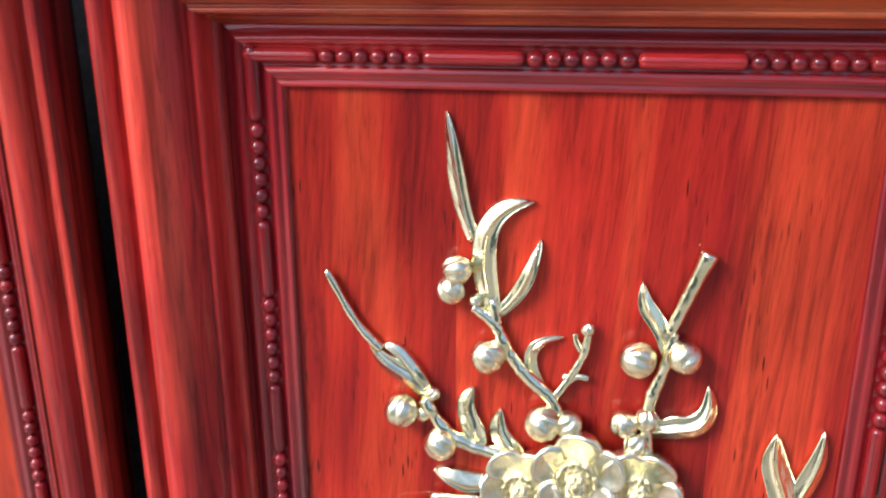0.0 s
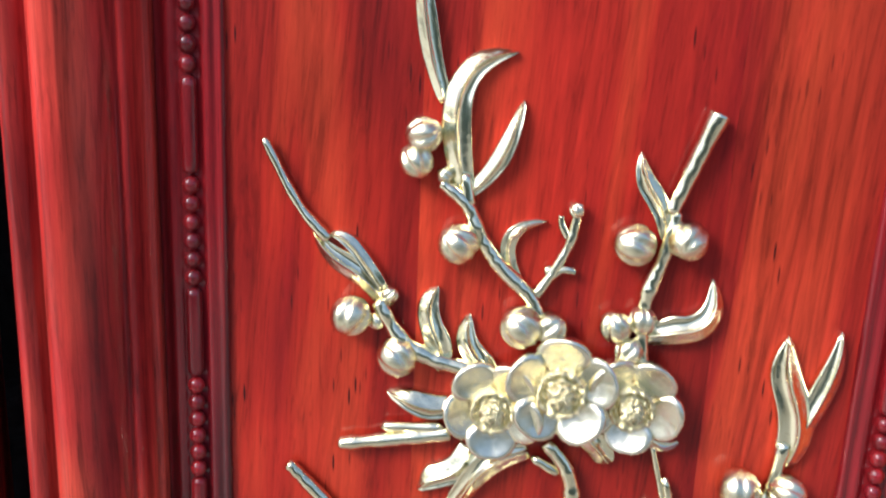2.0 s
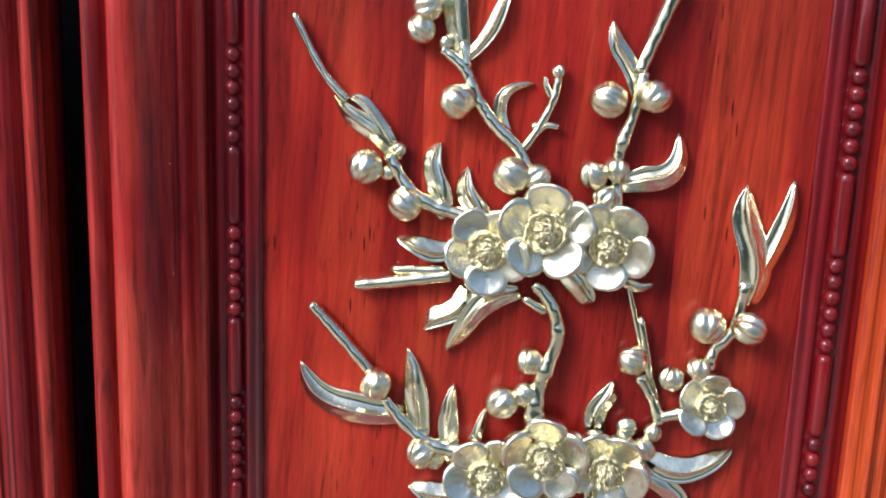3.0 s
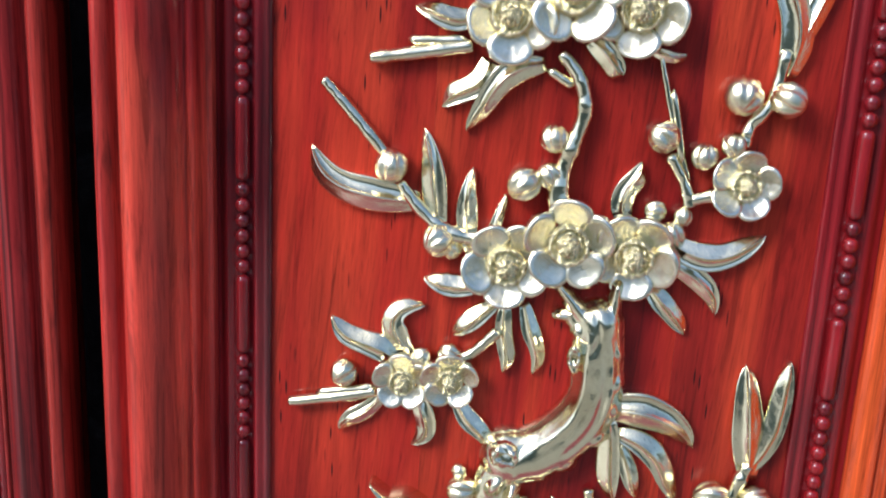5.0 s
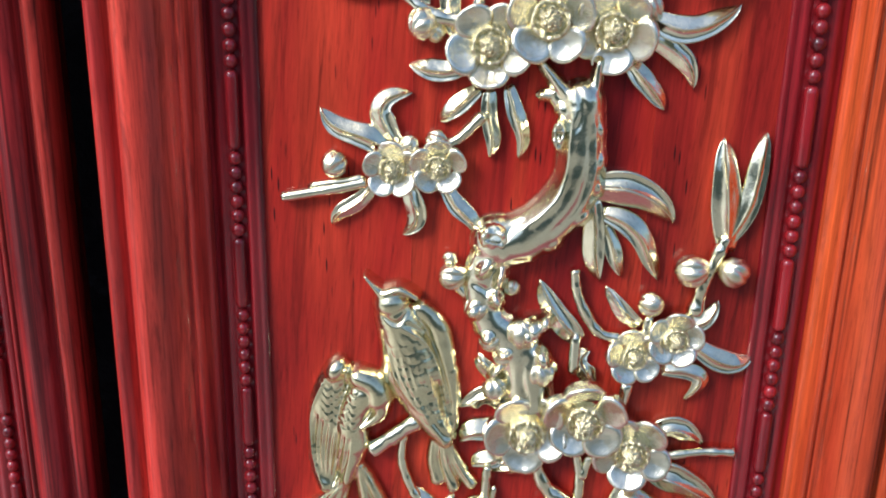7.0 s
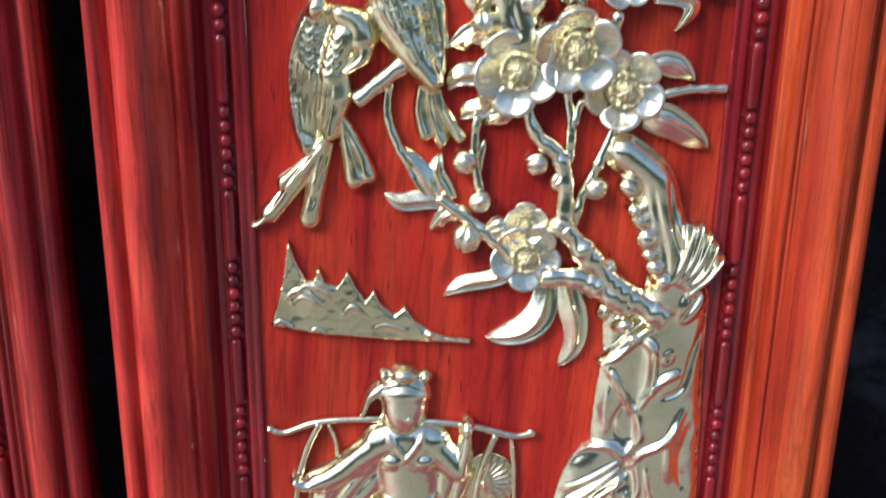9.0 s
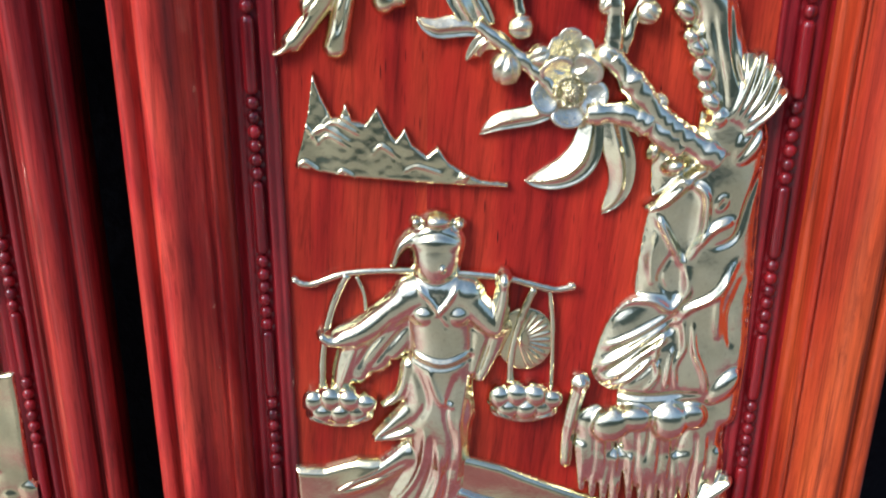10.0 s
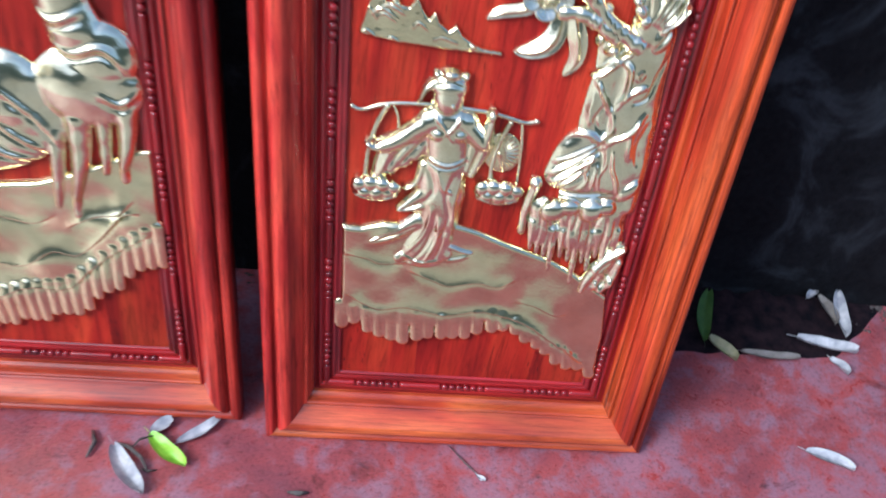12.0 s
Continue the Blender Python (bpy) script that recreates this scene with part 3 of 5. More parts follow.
        faces = np.stack([idx[i, j], idx[i, j + 1], idx[i + 1, j + 1], idx[i + 1, j]], 1)
        me = bpy.data.meshes.new(name)
        me.from_pydata(verts.tolist(), [], faces.tolist())
        me.update()
        for p in me.polygons:
            p.use_smooth = True
        me.materials.append(material)
        ob = new(name, me)
        ob.parent = panel
        if label:
            tagged(ob, label)
        return ob


def build_blossom(panel):
    r = Relief(panel)
    r.leaf(-44.5, 1276.8, -51.5, 1302.5, -56.4, 1332.0, 8.6)
    r.leaf(-33.3, 1238.8, -37.8, 1274.8, -15.9, 1291.9, 12.7)
    r.leaf(-30.6, 1239.0, -18.6, 1255.1, -12.5, 1273.7, 7.5)
    r.bud(-51.0, 1259.0, 7.6)
    r.bud(-53.6, 1248.7, 7.3)
    r.bud(-42.1, 1243.2, 3.6)
    r.twig(2.5, 3.2, (-43.7, 1240.2), (-33.0, 1231.6), (-27.3, 1219.6), (-18.5, 1207.1), (-5.9, 1195.1), (-1.8, 1186.7))
    r.twig(2.0, 2.7, (-34.2, 1244.5), (-31.8, 1230.9))
    r.bud(-35.7, 1216.2, 8.8)
    r.leaf(-9.1, 1199.8, -14.9, 1217.8, -0.1, 1225.7, 6.4)
    r.twig(2.1, 1.9, (-4.6, 1193.3), (2.7, 1204.6), (9.6, 1219.4), (11.7, 1234.8))
    r.bud(1.6, 1206.0, 2.4)
    r.twig(1.8, 1.5, (1.0, 1201.5), (6.5, 1206.5), (12.4, 1206.0))
    r.twig(1.6, 1.2, (8.0, 1220.0), (5.6, 1225.0), (5.0, 1229.0))
    r.bud(10.9, 1231.5, 3.4)
    r.bud(-8.3, 1182.8, 9.5)
    r.bud(3.6, 1182.3, 7.5)
    r.twig(1.6, 2.3, (-114.8, 1254.7), (-101.3, 1229.1), (-88.4, 1214.3))
    r.leaf(-66.5, 1189.4, -79.9, 1203.4, -95.3, 1217.0, 11.0)
    r.leaf(-67.3, 1197.5, -77.5, 1211.6, -88.2, 1216.1, 6.2)
    r.bud(-78.5, 1183.6, 9.0)
    r.bud(-68.0, 1180.8, 3.9)
    r.bud(-62.8, 1192.5, 3.8)
    r.twig(2.9, 3.6, (-67.8, 1190.1), (-57.8, 1174.1), (-45.3, 1166.0), (-30.5, 1162.0), (-17.8, 1154.3))
    r.bud(-58.7, 1166.8, 8.8)
    r.leaf(-40.3, 1163.3, -45.3, 1179.9, -43.2, 1196.5, 12.0)
    r.leaf(-21.6, 1156.2, -27.1, 1168.6, -29.8, 1185.2, 12.6)
    r.twig(2.6, 3.7, (47.8, 1232.1), (55.9, 1254.7), (62.7, 1272.7))
    r.leaf(47.1, 1223.7, 40.5, 1239.6, 34.7, 1255.8, 9.6)
    r.bud(34.3, 1219.6, 9.0)
    r.bud(55.3, 1222.2, 8.4)
    r.twig(2.4, 3.1, (50.3, 1233.5), (46.6, 1214.2), (41.6, 1198.0), (40.8, 1184.4), (41.4, 1167.7))
    r.bud(29.9, 1184.8, 7.2)
    r.bud(40.6, 1187.6, 6.2)
    r.bud(36.2, 1174.3, 6.5)
    r.leaf(44.9, 1181.2, 61.4, 1185.2, 68.3, 1205.3, 14.2)
    r.flower(-18.0, 1146.5, 21.9, -90)
    r.flower(9.1, 1157.4, 23.7, 90, 3.5)
    r.flower(38.8, 1151.5, 22.4, -90)
    r.leaf(-33.9, 1146.2, -49.0, 1145.0, -63.0, 1149.0, 11.6)
    r.twig(2.5, 3.1, (-83.7, 1124.4), (-59.8, 1128.1), (-34.9, 1132.4))
    r.twig(2.0, 2.5, (-65.5, 1133.5), (-37.7, 1134.5))
    r.leaf(-28.9, 1124.0, -36.8, 1112.7, -48.8, 1103.8, 13.9)
    r.leaf(-5.5, 1123.2, -24.3, 1112.9, -36.6, 1093.0, 13.3)
    r.leaf(19.6, 1135.9, 28.7, 1127.5, 33.9, 1122.2, 12.3)
    r.leaf(46.5, 1134.1, 54.7, 1131.3, 62.0, 1132.9, 5.3)
    r.twig(2.7, 4.6, (5.0, 1131.4), (14.6, 1119.4), (17.8, 1103.9), (12.2, 1086.2), (8.5, 1068.3), (11.1, 1055.1))
    r.twig(2.2, 2.4, (-0.0, 1123.2), (12.1, 1116.1))
    r.bud(4.9, 1092.1, 7.2)
    r.bud(-7.6, 1070.2, 8.9)
    r.bud(3.9, 1074.6, 6.7)
    r.twig(1.3, 1.9, (50.5, 1131.4), (58.2, 1103.7), (67.0, 1078.5), (69.5, 1067.0))
    r.twig(1.6, 2.1, (57.2, 1117.3), (64.4, 1084.1))
    r.bud(54.6, 1095.6, 7.8)
    r.twig(2.2, 3.0, (58.1, 1088.0), (66.8, 1074.1), (69.8, 1063.5))
    r.leaf(106.0, 1130.7, 105.5, 1157.0, 101.5, 1183.0, 17.0)
    r.leaf(106.8, 1135.0, 117.3, 1158.6, 122.5, 1186.0, 11.1)
    r.twig(2.6, 3.1, (104.8, 1137.4), (101.2, 1115.1), (93.1, 1102.7), (91.3, 1093.2))
    r.bud(87.5, 1116.1, 9.4)
    r.bud(107.8, 1115.2, 8.6)
    r.bud(86.4, 1093.5, 6.4)
    r.flower(93.2, 1075.7, 16.9, 80)
    r.bud(74.0, 1087.8, 6.7)
    r.twig(2.7, 3.2, (68.0, 1066.3), (86.5, 1071.8))
    r.twig(2.9, 2.9, (-105.3, 1113.9), (-89.4, 1097.0), (-71.5, 1077.0))
    r.leaf(-63.5, 1058.7, -92.6, 1062.6, -110.9, 1082.0, 18.1)
    r.bud(-70.9, 1075.0, 8.6)
    r.twig(2.6, 4.0, (-66.8, 1067.1), (-54.9, 1052.9), (-40.1, 1043.5), (-24.2, 1041.7))
    r.leaf(-48.1, 1042.6, -50.9, 1068.7, -56.4, 1092.8, 13.1)
    r.leaf(-31.2, 1037.9, -33.9, 1055.9, -31.8, 1075.7, 10.8)
    r.leaf(-24.1, 1039.7, -19.4, 1050.1, -15.5, 1063.9, 6.2)
    r.bud(-47.0, 1040.1, 8.4)
    r.bud(-40.2, 1035.8, 5.2)
    r.flower(-13.5, 1030.5, 21.9, -90)
    r.flower(15.0, 1043.5, 22.5, 90, 3.5)
    r.flower(46.0, 1039.0, 21.8, -90)
    r.bud(63.0, 1050.4, 6.8)
    r.bud(54.3, 1061.1, 5.5)
    r.bud(67.1, 1059.0, 5.0)
    r.leaf(41.4, 1056.3, 41.5, 1071.0, 46.9, 1083.2, 12.6)
    r.leaf(67.5, 1045.3, 88.3, 1041.3, 106.6, 1052.4, 14.6)
    r.leaf(64.8, 1034.6, 79.2, 1027.5, 87.6, 1011.3, 11.7)
    r.leaf(57.1, 1022.0, 66.5, 1011.8, 74.7, 1000.8, 11.4)
    r.leaf(-28.7, 1019.1, -40.7, 1017.5, -53.6, 1020.0, 12.4)
    r.leaf(-19.9, 1007.3, -30.3, 999.0, -37.9, 991.4, 10.9)
    r.leaf(-12.5, 1005.0, -11.2, 988.2, -12.0, 973.8, 9.8)
    r.leaf(-2.4, 1007.1, 3.3, 990.7, 2.8, 973.8, 9.7)
    r.twig(2.7, 2.7, (-15.2, 996.1), (-26.9, 983.9), (-36.3, 978.9))
    r.flower(-61.8, 966.5, 15.5, 90)
    r.flower(-37.9, 968.9, 15.3, 90)
    r.leaf(-66.8, 976.9, -83.2, 985.3, -99.4, 996.7, 14.5)
    r.leaf(-59.9, 980.3, -67.9, 996.9, -51.9, 1005.7, 13.3)
    r.bud(-91.7, 968.6, 7.4)
    r.twig(2.6, 2.9, (-120.8, 949.3), (-97.7, 953.8), (-74.9, 959.2))
    r.twig(2.0, 2.6, (-106.4, 955.6), (-75.0, 961.0))
    r.leaf(-74.6, 954.2, -85.3, 944.4, -94.3, 934.5, 10.3)
    r.leaf(-53.4, 954.4, -49.2, 942.8, -56.8, 930.9, 12.4)
    r.leaf(-32.9, 956.1, -23.3, 944.0, -17.3, 931.3, 11.2)
    r.bud(-39.0, 982.2, 6.1)
    r.bud(-52.8, 979.7, 5.5)
    r.leaf(41.9, 958.3, 66.3, 958.2, 84.2, 942.4, 19.7)
    r.leaf(42.7, 949.5, 44.1, 928.1, 48.5, 909.6, 13.2)
    r.leaf(50.9, 944.3, 69.5, 932.8, 79.2, 910.9, 13.5)
    r.leaf(50.6, 937.7, 55.5, 924.6, 60.0, 912.2, 9.3)
    r.twig(3.2, 5.3, (18.3, 1009.6), (25.0, 999.0), (33.2, 991.1))
    r.twig(2.4, 3.1, (26.4, 1014.3), (30.9, 999.4))
    r.twig(2.3, 3.7, (39.6, 1015.2), (36.7, 1002.6), (35.3, 991.3))
    r.leaf(112.5, 934.1, 109.0, 962.2, 106.0, 987.5, 17.0)
    r.leaf(113.9, 938.8, 123.2, 965.8, 126.2, 990.8, 12.2)
    r.twig(2.8, 3.4, (112.1, 936.9), (107.0, 922.9), (102.5, 910.3), (99.3, 892.7))
    r.bud(95.4, 918.5, 9.2)
    r.bud(117.1, 918.5, 8.6)
    r.leaf(89.9, 886.9, 103.1, 888.8, 111.8, 900.7, 11.7)
    r.flower(69.6, 868.7, 15.9, 100)
    r.flower(90.8, 879.5, 15.7, 80)
    r.leaf(102.9, 875.5, 120.3, 866.5, 132.9, 870.1, 13.6)
    r.leaf(89.5, 859.3, 106.3, 856.8, 99.3, 842.3, 10.8)
    r.leaf(70.0, 886.9, 60.4, 895.2, 52.2, 905.9, 10.0)
    r.bud(76.3, 898.8, 7.3)
    r.twig(2.4, 2.7, (74.6, 877.0), (76.9, 891.7))
    r.twig(2.6, 2.9, (35.3, 915.9), (38.5, 899.5), (49.6, 881.3), (61.0, 877.9))
    r.leaf(38.3, 877.3, 27.0, 889.8, 17.0, 908.5, 15.0)
    r.twig(2.4, 3.0, (38.2, 880.1), (37.9, 855.2))
    r.leaf(47.6, 851.1, 41.8, 860.9, 46.7, 869.1, 12.1)
    r.twig(2.7, 3.0, (68.0, 853.3), (65.1, 836.1))
    r.flower(14.0, 820.5, 24.0, -95)
    r.flower(45.5, 832.0, 24.0, 95, 3.5)
    r.flower(72.5, 811.5, 23.0, -95)
    r.leaf(-1.0, 834.1, -12.1, 838.7, -23.6, 831.5, 14.4)
    r.leaf(-0.6, 822.6, -11.5, 818.4, -23.3, 809.6, 15.8)
    r.leaf(0.2, 803.8, -7.7, 799.7, -16.2, 794.1, 12.8)
    r.leaf(85.4, 820.4, 98.9, 824.7, 112.2, 815.0, 15.3)
    r.twig(2.2, 2.5, (92.0, 808.0), (112.8, 811.8), (130.3, 812.3))
    r.bud(-4.6, 845.4, 7.4)
    r.bud(-29.4, 910.0, 7.8)
    r.bud(-31.1, 919.4, 4.2)
    r.twig(2.4, 2.7, (-29.8, 921.9), (-27.9, 906.2), (-20.2, 898.5))
    r.leaf(-3.0, 845.0, -9.6, 856.6, -14.5, 864.1, 10.5)
    r.bud(-15.4, 893.0, 7.9)
    r.bud(9.4, 879.6, 9.7)
    r.bud(-7.2, 874.8, 7.3)
    r.bud(20.3, 856.2, 8.3)
    r.bud(-0.1, 865.9, 6.7)
    r.bud(2.3, 904.4, 4.8)
    r.leaf(88.1, 795.3, 104.1, 791.4, 123.2, 778.8, 20.6)
    r.twig(3.4, 5.5, (19.5, 802.7), (26.4, 785.7), (39.6, 773.3), (43.9, 750.8), (43.2, 734.4))
    r.twig(2.1, 3.1, (41.6, 812.1), (45.6, 789.1), (44.5, 770.1))
    r.twig(2.2, 2.8, (50.9, 806.1), (46.2, 790.6))
    r.twig(2.5, 3.4, (69.8, 792.4), (61.8, 770.3), (53.5, 750.9), (48.8, 732.8))
    r.bud(60.8, 756.3, 7.0)
    r.bud(26.9, 769.7, 6.9)
    r.bud(40.0, 760.3, 6.3)
    r.bud(42.0, 734.2, 8.0)
    r.bud(43.8, 747.4, 5.7)
    r.twig(5.8, 7.7, (43.2, 734.4), (55.3, 721.1), (70.0, 704.2), (86.8, 690.5), (105.9, 680.1))
    r.bud(69.3, 709.6, 7.2)
    r.twig(5.2, 7.2, (31.7, 703.9), (49.7, 704.8), (66.5, 698.3), (85.6, 685.3))
    r.twig(2.1, 2.7, (-54.3, 815.4), (-55.9, 797.1), (-50.7, 780.2), (-42.5, 766.0))
    r.leaf(-28.5, 749.7, -38.1, 765.6, -51.2, 778.1, 13.7)
    r.leaf(-20.6, 749.8, -27.4, 760.0, -26.0, 775.3, 12.6)
    r.leaf(-24.4, 746.5, -41.8, 747.6, -57.5, 752.3, 12.6)
    r.twig(2.8, 4.7, (-27.5, 750.1), (-9.8, 737.2), (6.6, 724.1), (19.3, 712.4))
    r.twig(2.5, 2.8, (-6.5, 796.2), (-7.5, 772.8), (-3.1, 750.3))
    r.twig(1.6, 1.9, (-2.2, 782.9), (-5.3, 760.0))
    r.bud(-12.9, 770.5, 7.2)
    r.bud(-3.9, 748.5, 7.0)
    r.leaf(-11.5, 738.1, -24.2, 739.0, -31.5, 730.0, 11.4)
    r.bud(-11.3, 727.1, 9.0)
    r.bud(6.8, 733.9, 7.0)
    r.flower(22.8, 716.5, 20.6, -90)
    r.flower(22.0, 735.6, 12.9, 90)
    r.leaf(15.1, 708.2, -3.2, 700.6, -24.2, 691.2, 12.4)
    r.leaf(34.2, 698.1, 24.8, 671.2, 1.8, 665.7, 19.9)
    r.leaf(46.6, 698.2, 53.9, 673.1, 44.7, 646.5, 17.9)
    r.leaf(11.7, 802.7, 4.2, 794.9, -4.9, 791.1, 11.1)
    r.twig(3.9, 4.5, (-37.7, 829.9), (-54.3, 817.8), (-73.3, 802.4))
    r.twig(2.4, 2.4, (-46.8, 839.2), (-47.7, 828.9), (-44.6, 824.5))


def build_trunks(panel):
    # upper trunk and its bends
    t = Mass(-36, 62, 830, 1030, 0.6, 1.06)
    t.stroke(12.0, 14.5, 16, (33, 1004), (34, 984), (34, 966), (27, 951), (15, 938), (3, 931), (-6, 930))
    for x, z, rx, rz, turn in ((44, 975, 4, 8, 0), (43, 962, 4.5, 7, 15), (23, 1000, 4, 7, 10), (36, 945, 8, 4.5, 45), (22, 930, 8, 5, 35), (9, 923, 8, 4.5, 10), (27, 1008, 6, 5, 30)):
        t.blob(x, z, rx, rz, 13, turn)
    t.stroke(6.5, 3.4, 12, (30, 1002), (22, 1011), (13, 1022)).stroke(5.5, 3.0, 12, (36, 1002), (39, 1012), (40, 1024)).stroke(5, 3, 10, (28, 1000), (20, 1006), (13, 1007))
    t.blob(42, 991, 4.5, 7, 13, 20).blob(39, 1003, 4.5, 6, 13)
    t.stroke(8.5, 10, 12, (-9, 928), (-14, 914), (-14, 897), (-7, 882)).stroke(10.5, 14, 12, (-7, 882), (4, 872), (12, 856), (15, 838))
    t.ridge(2.4, 2.0, (29, 1000), (28, 975), (22, 955), (8, 941)).ridge(-1.8, 2.2, (37, 996), (38, 972), (33, 952), (20, 936)).ridge(1.6, 1.4, (41, 985), (41, 968), (36, 950))
    t.ridge(-2.2, 1.2, (22, 925), (12, 922), (2, 921)).ridge(-1.6, 1.0, (36, 940), (28, 931), (18, 926))
    t.ridge(-1.6, 1.2, (30, 1012), (33, 1000), (30, 990)).ridge(-1.4, 0.9, (40, 1000), (43, 984), (41, 972)).ridge(1.2, 0.9, (24, 996), (27, 982), (26, 970)).ridge(-1.4, 0.9, (8, 944), (0, 938), (-4, 928))
    # swollen, twisted lumps below the knot
    for x, z, rx, rz, h, turn in ((-12, 917, 5, 10, 16, -30), (-4, 911, 4.5, 9, 15, -20), (-17, 892, 6, 6, 16, 0), (-6, 899, 5, 7, 17, 30), (-9, 877, 5.5, 5.5, 16, 0), (14, 881, 7, 9.5, 18, -25),
                                  (20, 886, 5, 8, 17, -25), (0, 868, 6, 3.6, 16, 15), (21, 865, 5, 8, 15, 20), (-4, 857, 3.5, 8, 13, -35), (26, 858, 3.5, 6, 13, 0)):
        t.blob(x, z, rx, rz, h, turn)
    t.ridge(-2.2, 1.0, (8, 888), (14, 880), (18, 872)).ridge(-2.0, 1.0, (15, 893), (20, 884), (22, 876)).ridge(-2.0, 1.2, (-18, 908), (-10, 903), (-4, 890)).ridge(2.0, 1.4, (-2, 925), (-4, 908), (4, 893), (12, 890))
    t.ridge(-1.8, 1.4, (12, 866), (10, 854), (14, 840))
    t.soften(3).rough(0.16, 8, 3)
    t.bm_to("trunk", M_GOLD, panel, "gnarled gilded trunk")
    for x, z, a, b in ((-8, 934, 8.2, 7.6), (22, 988, 3.8, 8.0)):
        k = Mass(x - 11, x + 11, z - 11, z + 11, 0.5)
        k.blob(x, z, a, b, 18, base=12).ridge(-4, 0.42 * a, (x - 0.6, z - 0.3 * b), (x + 0.6, z + 0.3 * b)).rough(0.5, 3, 6)
        k.bm_to("knot", M_GOLD, panel)
    # lower trunk, burl and the rock it grows on
    t = Mass(25, 146, 405, 800, 0.6)
    t.stroke(11, 15, 14, (75, 777), (92, 763), (99, 742), (106, 718), (108, 690))
    # flat column under the bend
    t.stroke(20, 24, 12, (112, 690), (111, 660), (111, 632), (111, 604)).stroke(24, 22, 11, (111, 604), (112, 575), (112, 545))
    t.stroke(12, 14, 9, (82, 680), (84, 655), (82, 628), (81, 604)).stroke(9, 9, 8.5, (126, 600), (128, 560), (127, 520))
    # shoulder on the side and the apron below
    t.stroke(13, 16, 10, (84, 594), (68, 578), (62, 552)).stroke(22, 24, 9, (84, 560), (86, 535), (88, 505))
    t.stroke(13, 11, 9, (52, 512), (52, 494), (53, 482)).stroke(19, 17, 9, (86, 512), (86, 490), (88, 482)).stroke(16, 13, 9, (114, 520), (116, 495), (120, 482))
    t.stroke(4.5, 3.5, 10, (40, 540), (35, 512), (34, 487)).blob(40, 542, 6, 6, 12)
    for x, zb in ((45, 468), (52, 463), (59, 460), (66, 444), (75, 460), (83, 456), (90, 428), (97, 455), (103, 446), (109, 462), (117, 430), (127, 464)):
        t.stroke(5.2, 1.7, 9.5, (x - 1, max(zb + 30, 490)), (x, zb))
    t.soften(6)
    # bark scales along the inner side of the bend
    for x, z, rx, rz, turn in ((79, 757, 7, 5, -50), (83, 745, 5, 4, -20), (86, 739, 6.5, 4.5, -45), (91, 728, 7, 6, -60), (93, 719, 5, 3.6, -30), (97, 711, 6.5, 5, -50), (102, 703, 5, 6, -20)):
        t.blob(x, z, rx, rz, 16, turn, 10)
    t.ridge(-2.6, 1.1, (101, 762), (104, 744), (108, 728), (116, 712), (118, 700)).ridge(-2.2, 1.0, (92, 758), (97, 738), (102, 720), (104, 706)).ridge(1.8, 1.6, (110, 748), (110, 732), (114, 716))
    # burl with finger-like tips
    for a, b, c in (((108, 704), (113, 718), (117, 735)), ((111, 703), (118, 718), (122, 736)), ((114, 702), (122, 715), (127, 731)), ((116, 700), (126, 710), (131, 725)), ((118, 697), (128, 706), (135, 717))):
        t.stroke(6.5, 2.4, 15, a, b, c)
        t.ridge(1.6, 1.1, a, b, c)
    # oval scar and the leaf-shaped lumps under the bend
    t.blob(119, 688, 7, 12, 15, -28, 11).ridge(-2.2, 1.3, (114, 680), (119, 688), (124, 697)).ridge(1.4, 0.8, (112, 684), (115, 694), (121, 698))
    t.blob(70, 684, 4, 8, 13, -10).blob(82, 676, 8, 6, 15, 20).stroke(3, 6.5, 14, (70, 652), (78, 657), (87, 667)).stroke(5, 2.4, 13, (88, 667), (94, 672), (98, 674))
    t.ridge(-1.8, 1.0, (72, 654), (79, 660), (88, 668)).blob(109, 656, 4.2, 6.5, 14, -20, 10).ridge(-2.6, 1.2, (108, 653), (110, 659))
    # roots in loops over the rock
    for w, pts in ((2.0, ((87, 668), (99, 662), (101, 650), (100, 636), (94, 621))), (1.8, ((76, 646), (83, 634), (92, 618))), (2.3, ((93, 620), (96, 604), (88, 592), (78, 597), (66, 596), (54, 588), (46, 576))),
                   (1.9, ((118, 612), (110, 600), (98, 592), (92, 582))), (2.0, ((116, 646), (106, 641), (99, 631)))):
        t.ridge(3.6, w, *pts)
    # pale streaks down the shoulder, then thin rootlets
    for pts in (((94, 592), (76, 580), (52, 566)), ((92, 584), (70, 568), (50, 553)), ((88, 574), (68, 556), (52, 543)), ((84, 566), (72, 551), (60, 541))):
        t.ridge(2.6, 1.9, *pts)
        t.ridge(-2.0, 1.6, *[(x + 1, z - 4.5) for x, z in pts])
    for pts in (((88, 578), (82, 562), (84, 550), (78, 538)), ((96, 584), (98, 568), (94, 554), (97, 538)), ((102, 582), (104, 566), (110, 552), (114, 538)), ((92, 566), (90, 552), (90, 540))):
        t.ridge(2.8, 1.4, *pts)
    t.ridge(-2.2, 1.6, (129, 673), (124, 656), (119, 636), (108, 630)).ridge(2.0, 2.4, (122, 622), (114, 600), (116, 572)).ridge(-2.0, 2.4, (127, 612), (122, 588), (126, 566)).ridge(1.8, 2.0, (78, 640), (74, 622), (76, 606)).ridge(-1.8, 1.6, (86, 626), (80, 612), (84, 602))
